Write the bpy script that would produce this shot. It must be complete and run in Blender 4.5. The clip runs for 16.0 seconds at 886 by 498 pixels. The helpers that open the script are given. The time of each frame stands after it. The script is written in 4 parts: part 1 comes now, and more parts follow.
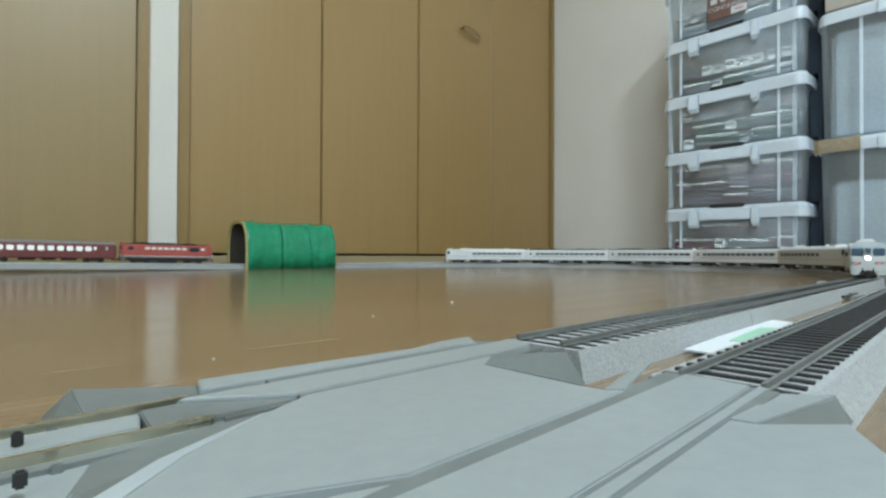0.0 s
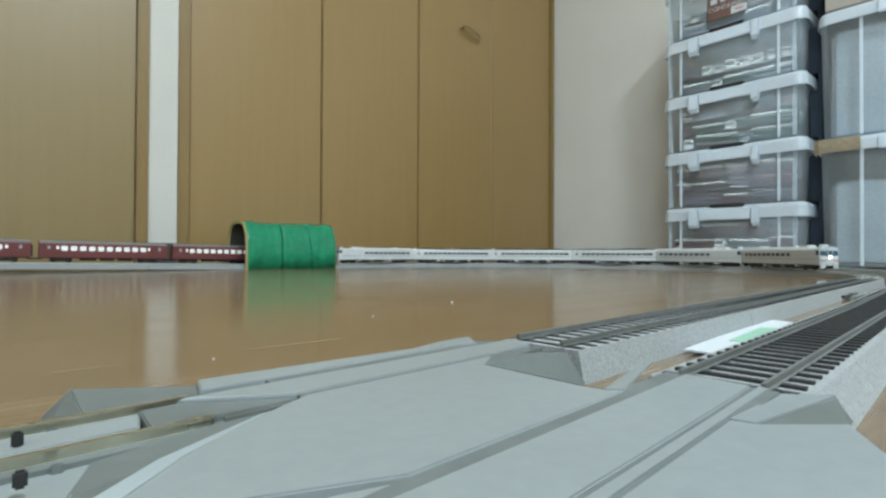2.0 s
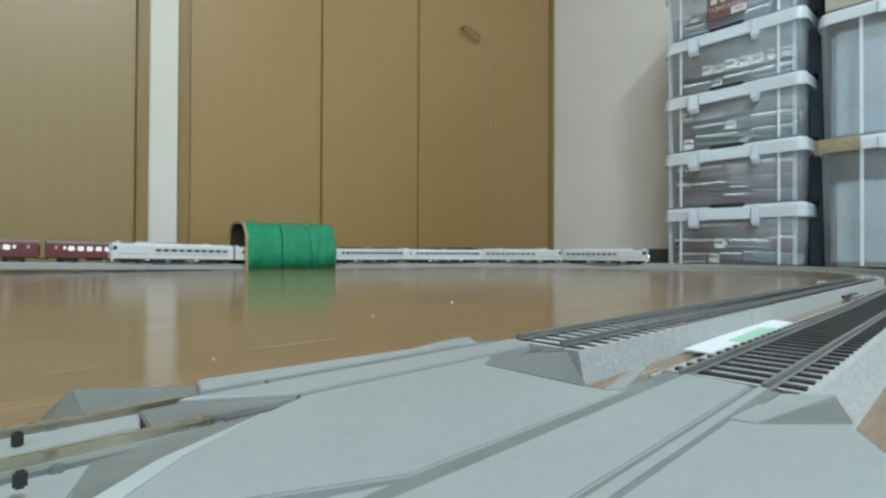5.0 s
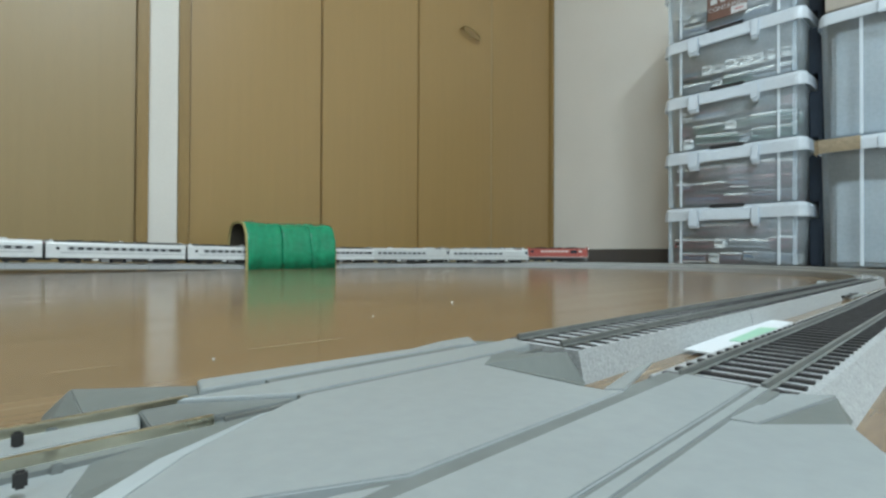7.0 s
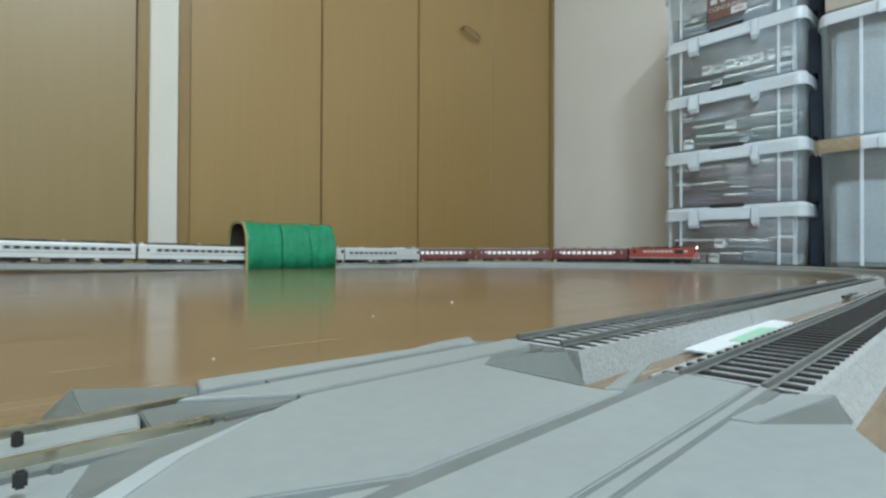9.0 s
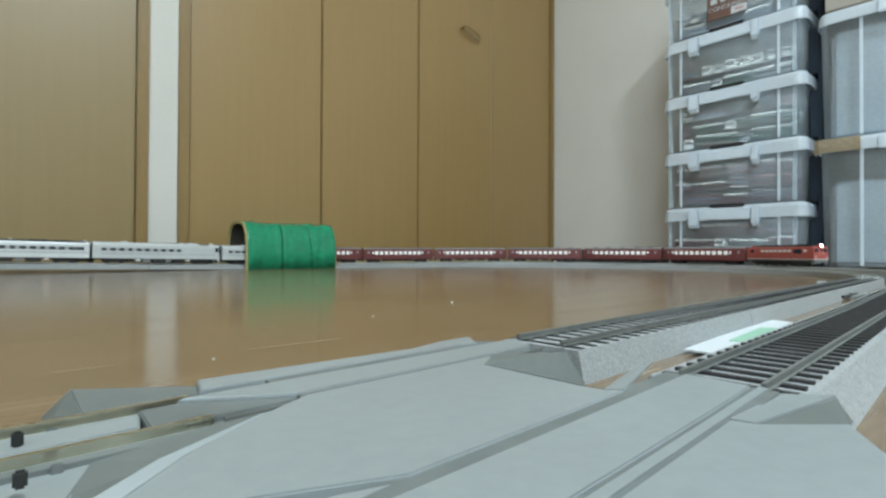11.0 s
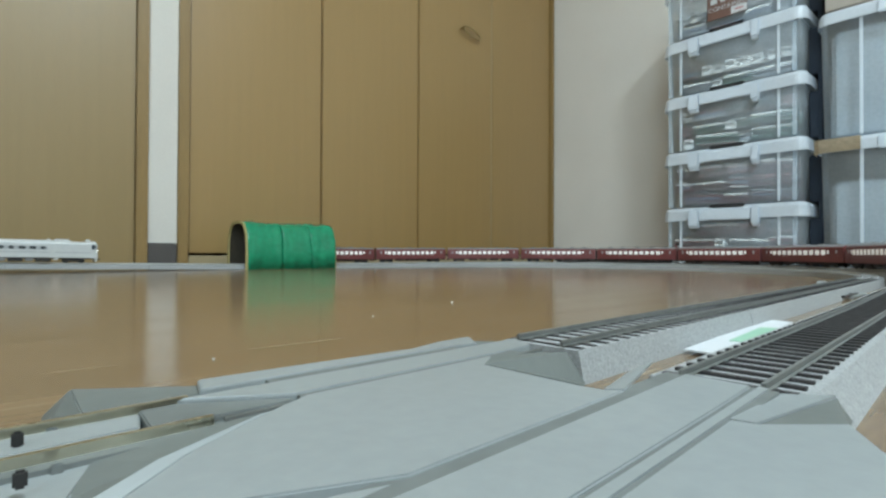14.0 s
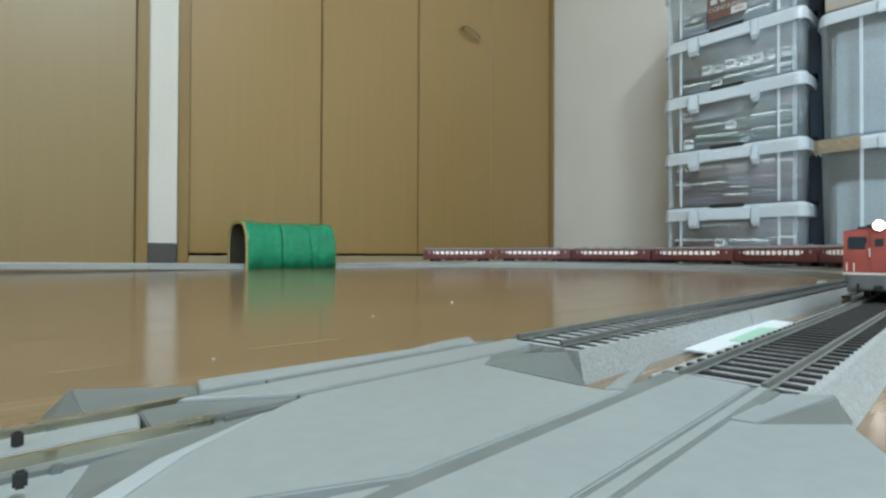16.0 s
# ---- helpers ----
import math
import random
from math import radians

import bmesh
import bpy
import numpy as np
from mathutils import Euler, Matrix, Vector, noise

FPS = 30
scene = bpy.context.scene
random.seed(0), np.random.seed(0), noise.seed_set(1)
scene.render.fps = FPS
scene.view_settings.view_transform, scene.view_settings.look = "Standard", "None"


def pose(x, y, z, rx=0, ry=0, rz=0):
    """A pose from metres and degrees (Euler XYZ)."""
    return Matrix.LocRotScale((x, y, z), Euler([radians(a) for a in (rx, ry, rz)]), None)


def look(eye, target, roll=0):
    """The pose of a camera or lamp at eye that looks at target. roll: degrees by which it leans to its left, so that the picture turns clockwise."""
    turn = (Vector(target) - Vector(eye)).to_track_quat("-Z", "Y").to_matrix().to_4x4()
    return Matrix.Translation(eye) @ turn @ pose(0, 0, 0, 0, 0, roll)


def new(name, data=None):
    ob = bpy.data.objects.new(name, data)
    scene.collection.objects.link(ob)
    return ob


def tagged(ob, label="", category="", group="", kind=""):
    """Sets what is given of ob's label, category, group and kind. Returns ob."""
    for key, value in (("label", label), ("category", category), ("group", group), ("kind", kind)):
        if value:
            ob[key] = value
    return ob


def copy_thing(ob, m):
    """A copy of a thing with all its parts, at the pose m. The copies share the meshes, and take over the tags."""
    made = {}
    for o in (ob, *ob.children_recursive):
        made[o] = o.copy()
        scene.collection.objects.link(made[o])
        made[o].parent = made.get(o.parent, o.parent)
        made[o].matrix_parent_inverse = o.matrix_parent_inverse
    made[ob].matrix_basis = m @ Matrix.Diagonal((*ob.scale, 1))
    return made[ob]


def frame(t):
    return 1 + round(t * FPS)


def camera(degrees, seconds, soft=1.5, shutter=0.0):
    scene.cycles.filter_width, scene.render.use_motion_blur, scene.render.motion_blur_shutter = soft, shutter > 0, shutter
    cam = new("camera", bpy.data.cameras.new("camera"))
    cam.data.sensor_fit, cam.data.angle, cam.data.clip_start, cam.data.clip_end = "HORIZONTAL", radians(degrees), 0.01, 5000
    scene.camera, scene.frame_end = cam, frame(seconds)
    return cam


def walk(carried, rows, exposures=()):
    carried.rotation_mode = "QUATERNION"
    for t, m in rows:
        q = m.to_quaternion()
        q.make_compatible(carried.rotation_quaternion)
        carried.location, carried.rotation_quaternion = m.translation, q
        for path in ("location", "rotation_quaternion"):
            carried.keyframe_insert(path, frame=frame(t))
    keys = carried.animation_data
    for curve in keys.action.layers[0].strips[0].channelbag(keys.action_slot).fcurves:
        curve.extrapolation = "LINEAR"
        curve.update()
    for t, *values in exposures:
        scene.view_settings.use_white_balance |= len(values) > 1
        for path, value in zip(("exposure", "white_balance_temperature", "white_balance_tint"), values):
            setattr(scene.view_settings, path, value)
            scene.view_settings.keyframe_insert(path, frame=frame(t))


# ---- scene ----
cam = camera(81.81, 16.0, soft=2.5)
EYE = (0.0, 0.0, 0.0404)
YAW, PITCH, ROLL = radians(48.761), radians(0.604), 0.268
TARGET = (EYE[0] + math.cos(YAW) * math.cos(PITCH), EYE[1] + math.sin(YAW) * math.cos(PITCH), EYE[2] + math.sin(PITCH))
walk(cam, [(0.0, look(EYE, TARGET, ROLL)), (16.0, look(EYE, TARGET, ROLL))])

# ---------------------------------------------------------------- light
world = bpy.data.worlds.new("world")
world.use_nodes = True
scene.world = world
sky = world.node_tree.nodes.new("ShaderNodeTexSky")
sky.sky_type, sky.sun_disc, sky.sun_elevation, sky.sun_rotation = "NISHITA", False, radians(35), radians(200)
world.node_tree.links.new(sky.outputs[0], world.node_tree.nodes["Background"].inputs[0])
world.node_tree.nodes["Background"].inputs[1].default_value = 0.1
scene.view_settings.exposure = 0.0

LAMP = (0.3, -0.95, 2.30)


def area_lamp(name, m, size, power, colour, shape="DISK", size_y=None):
    light = bpy.data.lights.new(name, "AREA")
    light.shape, light.size, light.energy, light.color = shape, size, power, colour
    if size_y:
        light.size_y = size_y
    ob = new(name, light)
    ob.matrix_world = m
    return ob


area_lamp("ceiling_lamp_light", pose(*LAMP), 0.5, 72, (0.72, 0.905, 1.0))
# bluish fill added from behind and to the left, as from an assumed window
area_lamp("window_light", look((-1.44, -1.0, 1.45), (0.5, 0.3, 0.6)), 1.5, 47, (0.665, 0.885, 1.0), "RECTANGLE", 1.2)


# ---------------------------------------------------------------- materials
def mat(name, colour, rough=0.5, metal=0.0, vary=0.12, scale=8.0, fine=120.0, bump=0.0, stretch=(1, 1, 1), emit=0.0, emit_colour=None, coat=0.0, alpha=None, random_tint=0.0):
    m = bpy.data.materials.new(name)
    m.use_nodes = True
    nt = m.node_tree
    N, L = nt.nodes, nt.links
    b = N["Principled BSDF"]
    b.inputs["Roughness"].default_value, b.inputs["Metallic"].default_value = rough, metal
    b.inputs["Coat Weight"].default_value = coat
    b.inputs["Coat Roughness"].default_value = 0.45
    co = N.new("ShaderNodeTexCoord")
    mp = N.new("ShaderNodeMapping")
    mp.inputs["Scale"].default_value = stretch
    L.new(co.outputs["Object"], mp.inputs[0])
    n1, n2 = N.new("ShaderNodeTexNoise"), N.new("ShaderNodeTexNoise")
    n1.inputs["Scale"].default_value, n1.inputs["Detail"].default_value = scale, 4
    n2.inputs["Scale"].default_value, n2.inputs["Detail"].default_value = fine, 3
    L.new(mp.outputs[0], n1.inputs["Vector"]), L.new(mp.outputs[0], n2.inputs["Vector"])
    add = N.new("ShaderNodeMath")
    add.operation = "ADD"
    L.new(n1.outputs[0], add.inputs[0]), L.new(n2.outputs[0], add.inputs[1])
    ramp = N.new("ShaderNodeMapRange")
    ramp.inputs["From Min"].default_value, ramp.inputs["From Max"].default_value = 0.65, 1.35
    ramp.inputs["To Min"].default_value, ramp.inputs["To Max"].default_value = 1 - vary, 1 + vary
    L.new(add.outputs[0], ramp.inputs[0])
    mul = N.new("ShaderNodeVectorMath")
    mul.operation = "SCALE"
    mul.inputs[0].default_value = colour
    L.new(ramp.outputs[0], mul.inputs["Scale"])
    out = mul.outputs[0]
    if random_tint:
        info = N.new("ShaderNodeObjectInfo")
        rr = N.new("ShaderNodeMapRange")
        rr.inputs["To Min"].default_value, rr.inputs["To Max"].default_value = 1 - random_tint, 1 + random_tint
        L.new(info.outputs["Random"], rr.inputs[0])
        m2 = N.new("ShaderNodeVectorMath")
        m2.operation = "SCALE"
        L.new(out, m2.inputs[0]), L.new(rr.outputs[0], m2.inputs["Scale"])
        out = m2.outputs[0]
    L.new(out, b.inputs["Base Color"])
    r2 = N.new("ShaderNodeMapRange")
    r2.inputs["To Min"].default_value, r2.inputs["To Max"].default_value = max(rough - 0.07, 0.02), min(rough + 0.07, 1)
    L.new(n1.outputs[0], r2.inputs[0]), L.new(r2.outputs[0], b.inputs["Roughness"])
    if bump:
        bp = N.new("ShaderNodeBump")
        bp.inputs["Strength"].default_value, bp.inputs["Distance"].default_value = bump, 0.001
        L.new(n2.outputs[0], bp.inputs["Height"]), L.new(bp.outputs[0], b.inputs["Normal"])
    if emit:
        b.inputs["Emission Color"].default_value = (*(emit_colour or colour), 1)
        b.inputs["Emission Strength"].default_value = emit
    if alpha is not None:
        tr, mix = N.new("ShaderNodeBsdfTransparent"), N.new("ShaderNodeMixShader")
        tr.inputs[0].default_value = (0.93, 0.96, 0.98, 1)
        mix.inputs[0].default_value = alpha
        L.new(tr.outputs[0], mix.inputs[1]), L.new(b.outputs[0], mix.inputs[2])
        L.new(mix.outputs[0], N["Material Output"].inputs["Surface"])
    return m


M_FLOOR = mat("floor_wood", (0.20, 0.13, 0.072), 0.16, vary=0.18, scale=3, fine=60, stretch=(0.6, 9, 9), bump=0.03)


def plank_seams(m):
    """Narrow planks with fine seams that run along the closet wall; the seams' glints are a paler colour, broken by
    noise.
    """
    N, L = m.node_tree.nodes, m.node_tree.links
    co, br, bp = N.new("ShaderNodeTexCoord"), N.new("ShaderNodeTexBrick"), N.new("ShaderNodeBump")
    br.inputs["Scale"].default_value, br.inputs["Mortar Size"].default_value = 1.0, 0.0009
    br.inputs["Brick Width"].default_value, br.inputs["Row Height"].default_value = 0.9, 0.0433
    br.offset = 0.37
    L.new(co.outputs["Object"], br.inputs["Vector"])
    b = N["Principled BSDF"]
    old = b.inputs["Base Color"].links[0].from_socket
    mix = N.new("ShaderNodeMix")
    mix.data_type = "RGBA"
    glint_gaps, gate = N.new("ShaderNodeTexNoise"), N.new("ShaderNodeMath")
    glint_gaps.inputs["Scale"].default_value, glint_gaps.inputs["Detail"].default_value = 14.0, 3
    L.new(co.outputs["Object"], glint_gaps.inputs["Vector"])
    gate.operation = "MULTIPLY"
    steep = N.new("ShaderNodeMapRange")
    steep.inputs["From Min"].default_value, steep.inputs["From Max"].default_value = 0.45, 0.65
    L.new(glint_gaps.outputs[0], steep.inputs[0])
    L.new(steep.outputs[0], gate.inputs[0]), L.new(br.outputs["Fac"], gate.inputs[1])
    L.new(gate.outputs[0], mix.inputs[0])
    L.new(old, mix.inputs[6])
    mix.inputs[7].default_value = (0.36, 0.27, 0.17, 1)
    L.new(mix.outputs[2], b.inputs["Base Color"])
    bp.inputs["Strength"].default_value, bp.inputs["Distance"].default_value, bp.invert = 0.9, 0.0012, True
    L.new(br.outputs["Fac"], bp.inputs["Height"])
    b = N["Principled BSDF"]
    if b.inputs["Normal"].links:
        L.new(b.inputs["Normal"].links[0].from_socket, bp.inputs["Normal"])
    L.new(bp.outputs[0], b.inputs["Normal"])


plank_seams(M_FLOOR)
M_DOOR = mat("door_wood", (0.325, 0.200, 0.070), 0.42, vary=0.05, scale=7, fine=90, stretch=(8, 8, 0.35), bump=0.05, coat=0.6)
# left doors: the greyer cast of light there is put into the wood colour
M_DOOR_L = mat("door_wood_grey_cast", (0.285, 0.192, 0.078), 0.42, vary=0.05, scale=7, fine=90, stretch=(8, 8, 0.35), bump=0.05, coat=0.6)
M_DOOR_B = mat("door_wood_edge", (0.27, 0.17, 0.062), 0.45, vary=0.15, scale=7, fine=90, stretch=(8, 8, 0.4))
M_WALL = mat("wallpaper", (0.678, 0.638, 0.578), 0.85, vary=0.04, scale=4, fine=260, bump=0.25)
M_CEIL = mat("ceiling_paper", (0.75, 0.74, 0.70), 0.9, vary=0.03, scale=3, fine=200, bump=0.2)
M_BASE = mat("baseboard_grey", (0.085, 0.075, 0.07), 0.5, vary=0.08)
M_DARK = mat("gap_shade_black", (0.015, 0.013, 0.012), 0.8)
M_BRASS = mat("brass", (0.34, 0.25, 0.12), 0.32, metal=1.0, vary=0.1, scale=40)
M_BALLAST = mat("ballast_plastic", (0.31, 0.315, 0.31), 0.85, vary=0.24, scale=1500, fine=800, bump=0.35)
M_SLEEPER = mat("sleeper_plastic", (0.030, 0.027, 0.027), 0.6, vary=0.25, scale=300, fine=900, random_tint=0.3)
M_SLEEPER_PALE = mat("sleeper_brightened_grey", (0.27, 0.27, 0.26), 0.8, vary=0.15, scale=300, fine=900)
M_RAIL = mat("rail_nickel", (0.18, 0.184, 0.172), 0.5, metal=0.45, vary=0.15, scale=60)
M_RAIL_PALE = mat("rail_nickel_brightened", (0.50, 0.50, 0.48), 0.45, metal=0.4, vary=0.12, scale=60)
M_RAIL_BRASS = mat("rail_worn_brass", (0.66, 0.63, 0.50), 0.3, metal=1.0, vary=0.2, scale=90)
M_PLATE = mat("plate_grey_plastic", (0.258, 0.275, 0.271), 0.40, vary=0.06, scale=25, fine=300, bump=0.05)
M_EDGE = mat("pale_plastic_lit_bevel", (0.37, 0.405, 0.415), 0.35, vary=0.06, scale=60)
# grey-green ramp plastic, darkened for the shade on its slopes
M_RAMP = mat("ramp_plastic_shaded", (0.138, 0.147, 0.136), 0.6, vary=0.08, scale=40, fine=300, bump=0.05)
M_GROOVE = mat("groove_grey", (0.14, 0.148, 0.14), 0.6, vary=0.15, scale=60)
M_GREEN = mat("green_crinkled_film", (0.014, 0.25, 0.125), 0.2, vary=0.22, scale=40, fine=70, bump=1.0)
M_CARD = mat("yellow_card_edge", (0.42, 0.34, 0.14), 0.8, vary=0.1, scale=60)
M_TUNNEL_IN = mat("tunnel_inside_card", (0.06, 0.05, 0.035), 0.9, vary=0.2)
M_WHITE_CAR = mat("cream_white_paint", (0.52, 0.53, 0.52), 0.35, vary=0.05, scale=60)
M_WHITE_PURE = mat("bright_white_paint", (0.64, 0.645, 0.64), 0.3, vary=0.04, scale=60)
M_BAND = mat("window_band_dark", (0.06, 0.065, 0.07), 0.15, vary=0.1, scale=90)
M_GREYBAND = mat("window_band_grey", (0.36, 0.37, 0.38), 0.3, vary=0.1, scale=90)
M_ROOF = mat("roof_grey", (0.20, 0.20, 0.20), 0.6, vary=0.12, scale=90)
M_ROOF_DARK = mat("roof_dark_grey", (0.045, 0.045, 0.045), 0.6, vary=0.12, scale=90)
M_UNDER = mat("underframe_black", (0.02, 0.019, 0.018), 0.6, vary=0.2, scale=120)
M_BLUE = mat("pale_blue_paint", (0.36, 0.52, 0.62), 0.3, vary=0.06, scale=60)
M_RED_CAR = mat("maroon_paint", (0.165, 0.045, 0.044), 0.35, vary=0.1, scale=60)
M_RED_LOCO = mat("vermilion_paint", (0.40, 0.085, 0.068), 0.35, vary=0.08, scale=60)
M_LOCO_STRIPE = mat("white_stripe", (0.72, 0.70, 0.66), 0.4, vary=0.05)
M_LOCO_GREY = mat("loco_skirt_grey", (0.16, 0.165, 0.17), 0.5, vary=0.12, scale=90)
M_LIT = mat("lit_window", (0.8, 0.8, 0.78), 0.3, vary=0.08, scale=200, emit=0.24, emit_colour=(1.0, 0.97, 0.93))
M_HEAD = mat("headlight_glow", (1, 1, 1), 0.3, vary=0.0, emit=9.0, emit_colour=(1.0, 0.98, 0.92))
M_TAIL = mat("tail_lamp_red", (0.55, 0.05, 0.05), 0.3, vary=0.0, emit=0.5, emit_colour=(1.0, 0.25, 0.25))
M_GLASS_DARK = mat("cab_glass", (0.02, 0.035, 0.05), 0.08, vary=0.0)
M_CAB_BLUE = mat("cab_glass_blue", (0.05, 0.09, 0.13), 0.08, vary=0.0)
M_LID = mat("frosted_lid", (0.84, 0.90, 0.96), 0.4, vary=0.05, scale=10, alpha=0.62)
M_BOX = mat("clear_plastic", (0.84, 0.93, 1.0), 0.30, vary=0.10, scale=9, alpha=0.28)
M_RIB = mat("plastic_rib", (0.84, 0.90, 0.95), 0.3, vary=0.05, scale=9, alpha=0.62)
M_BLACK = mat("black_handle", (0.018, 0.018, 0.02), 0.45, vary=0.1)
M_NAVY = mat("dark_navy", (0.028, 0.038, 0.055), 0.9, vary=0.15, scale=30, fine=600, bump=0.4)
M_TAPE = mat("tan_packing_tape", (0.52, 0.42, 0.29), 0.4, vary=0.15, scale=30)
M_PAPER = mat("white_paper", (0.56, 0.57, 0.58), 0.7, vary=0.03)
M_PAPER_GREEN = mat("pale_green_print", (0.27, 0.46, 0.33), 0.7, vary=0.08)
M_LABEL = mat("brown_label", (0.16, 0.085, 0.065), 0.5, vary=0.1)
M_CARDBOARD = mat("brown_cardboard", (0.38, 0.34, 0.29), 0.8, vary=0.08, scale=12, fine=200)
M_SILL = mat("sill_beige", (0.36, 0.28, 0.16), 0.5, vary=0.1, stretch=(1, 8, 8))
M_CARTON = mat("pale_carton", (0.46, 0.51, 0.55), 0.7, vary=0.12, scale=14, fine=160, random_tint=0.12)
M_LAMP = mat("lamp_diffuser", (0.9, 0.9, 0.88), 0.5, vary=0.0, emit=6.0, emit_colour=(1.0, 0.97, 0.93))
M_WINDOW = mat("added_window_glow", (0.8, 0.82, 0.85), 0.7, vary=0.05, emit=2.2, emit_colour=(0.80, 0.90, 1.0))
M_STORED = [mat("stored_" + n, c, 0.5, vary=0.2, scale=50, fine=200, random_tint=0.35) for n, c in (
    ("maroon", (0.16, 0.05, 0.06)), ("grey", (0.30, 0.33, 0.36)), ("green", (0.10, 0.19, 0.15)), ("white", (0.85, 0.85, 0.82)),
    ("blue", (0.16, 0.22, 0.30)), ("rose", (0.42, 0.22, 0.22)))]


# ---------------------------------------------------------------- mesh helpers
def block(bm, x0, x1, y0, y1, z0, z1, bevel=0.0, taper=0.0):
    """A box, with its lower end narrowed by taper on each side."""
    t = taper
    c = [(x0 + t, y0 + t, z0), (x1 - t, y0 + t, z0), (x1 - t, y1 - t, z0), (x0 + t, y1 - t, z0), (x0, y0, z1), (x1, y0, z1), (x1, y1, z1), (x0, y1, z1)]
    v = [bm.verts.new(p) for p in c]
    f = [bm.faces.new([v[i] for i in q]) for q in ((3, 2, 1, 0), (4, 5, 6, 7), (0, 1, 5, 4), (1, 2, 6, 5), (2, 3, 7, 6), (3, 0, 4, 7))]
    if bevel:
        edges = list({e for g in f for e in g.edges})
        bmesh.ops.bevel(bm, geom=edges, offset=bevel, segments=2, affect="EDGES", clamp_overlap=True)
    return bm


def prism(bm, outline, x0, x1):
    """An outline of (y, z) points drawn out along x."""
    n = len(outline)
    a = [bm.verts.new((x0, y, z)) for y, z in outline]
    b = [bm.verts.new((x1, y, z)) for y, z in outline]
    bm.faces.new(a[::-1]), bm.faces.new(b)
    for i in range(n):
        bm.faces.new((a[i], a[(i + 1) % n], b[(i + 1) % n], b[i]))
    bmesh.ops.recalc_face_normals(bm, faces=bm.faces[:])
    return bm


def slab(bm, outline, z0, z1, slope=0.0):
    """An outline of (x, y) points drawn up from z0 to z1; slope pulls the top in."""
    cx, cy = sum(p[0] for p in outline) / len(outline), sum(p[1] for p in outline) / len(outline)
    a = [bm.verts.new((x, y, z0)) for x, y in outline]
    b = []
    for x, y in outline:
        d = math.hypot(x - cx, y - cy)
        k = 1 - slope / d
        b.append(bm.verts.new((cx + (x - cx) * k, cy + (y - cy) * k, z1)))
    n = len(outline)
    bm.faces.new(a[::-1]), bm.faces.new(b)
    for i in range(n):
        bm.faces.new((a[i], a[(i + 1) % n], b[(i + 1) % n], b[i]))
    bmesh.ops.recalc_face_normals(bm, faces=bm.faces[:])
    return bm


def tube(bm, p0, p1, r, n=12):
    p0, p1 = Vector(p0), Vector(p1)
    m = Matrix.Translation((p0 + p1) / 2) @ (p1 - p0).to_track_quat("Z", "Y").to_matrix().to_4x4()
    bmesh.ops.create_cone(bm, cap_ends=True, segments=n, radius1=r, radius2=r, depth=(p1 - p0).length, matrix=m)
    return bm


def data(name, bm, material, smooth=False):
    me = bpy.data.meshes.new(name)
    bm.to_mesh(me)
    bm.free()
    me.materials.append(material)
    if smooth:
        for p in me.polygons:
            p.use_smooth = True
    return me


def part(name, bm, material, parent, label="", smooth=False, m=None):
    ob = new(name, bm if isinstance(bm, bpy.types.Mesh) else data(name, bm, material, smooth))
    ob.parent = parent
    if m is not None:
        ob.matrix_basis = m
    return tagged(ob, label)


def thing(name, label, category, group="", kind="", m=None):
    ob = tagged(new(name), label, category, group, kind)
    if m is not None:
        ob.matrix_basis = m
    return ob


def solid(name, bm, material, label, category, group="", kind="", smooth=False):
    return tagged(new(name, data(name, bm, material, smooth)), label, category, group, kind)


def B():
    return bmesh.new()


# ---------------------------------------------------------------- the track's line
X0, YB, KB, HF = 0.8389, 1.3143, 0.0067, 0.0450
K1, L1, K2, SPACING = 1.6114, 0.2482, 1.7065, 0.0605
RAIL_TOP = 0.013


def line(offset):
    """Distance along the line (0 where the far straight ends), places and headings of the loop's line, offset to the outside."""
    step = 0.01
    s = np.arange(575) * step - 2.35
    w = 1 / (1 + np.exp(-(s - L1) / 0.03))
    bend = np.where(s < 0, 0, K1 * (1 - w) + K2 * w)
    h = np.maximum(np.arctan(KB) - np.cumsum(bend) * step, -(np.pi - HF))
    x, y = np.cumsum(np.cos(h)) * step, np.cumsum(np.sin(h)) * step
    x, y = x + X0 - x[235], y + YB - y[235]
    x, y = x - np.sin(h) * offset, y + np.cos(h) * offset
    d = np.concatenate([[0], np.cumsum(np.hypot(np.diff(x), np.diff(y)))])
    return d - d[235], x, y, h


LINES = {"inner": line(0.0), "outer": line(SPACING)}


def on_line(which, s):
    d, x, y, h = LINES[which]
    return float(np.interp(s, d, x)), float(np.interp(s, d, y)), float(np.interp(s, d, h))


def rise(which, s):
    """The far straight climbs gently towards its open end, and the outer curve is banked up a little."""
    if s < 0:
        return 0.0155 * min(max(0.50 - X0 - s, 0.0), 0.80)
    if which == "inner":
        return 0.0
    return 0.0042 * float(np.interp(s, (0.05, 0.55, 2.05, 2.50), (0, 1, 1, 0)))


# ---------------------------------------------------------------- the room
YW, XE, XWEST, YS, HIGH = 1.5051, 2.0200, -1.5, -3.2, 2.4


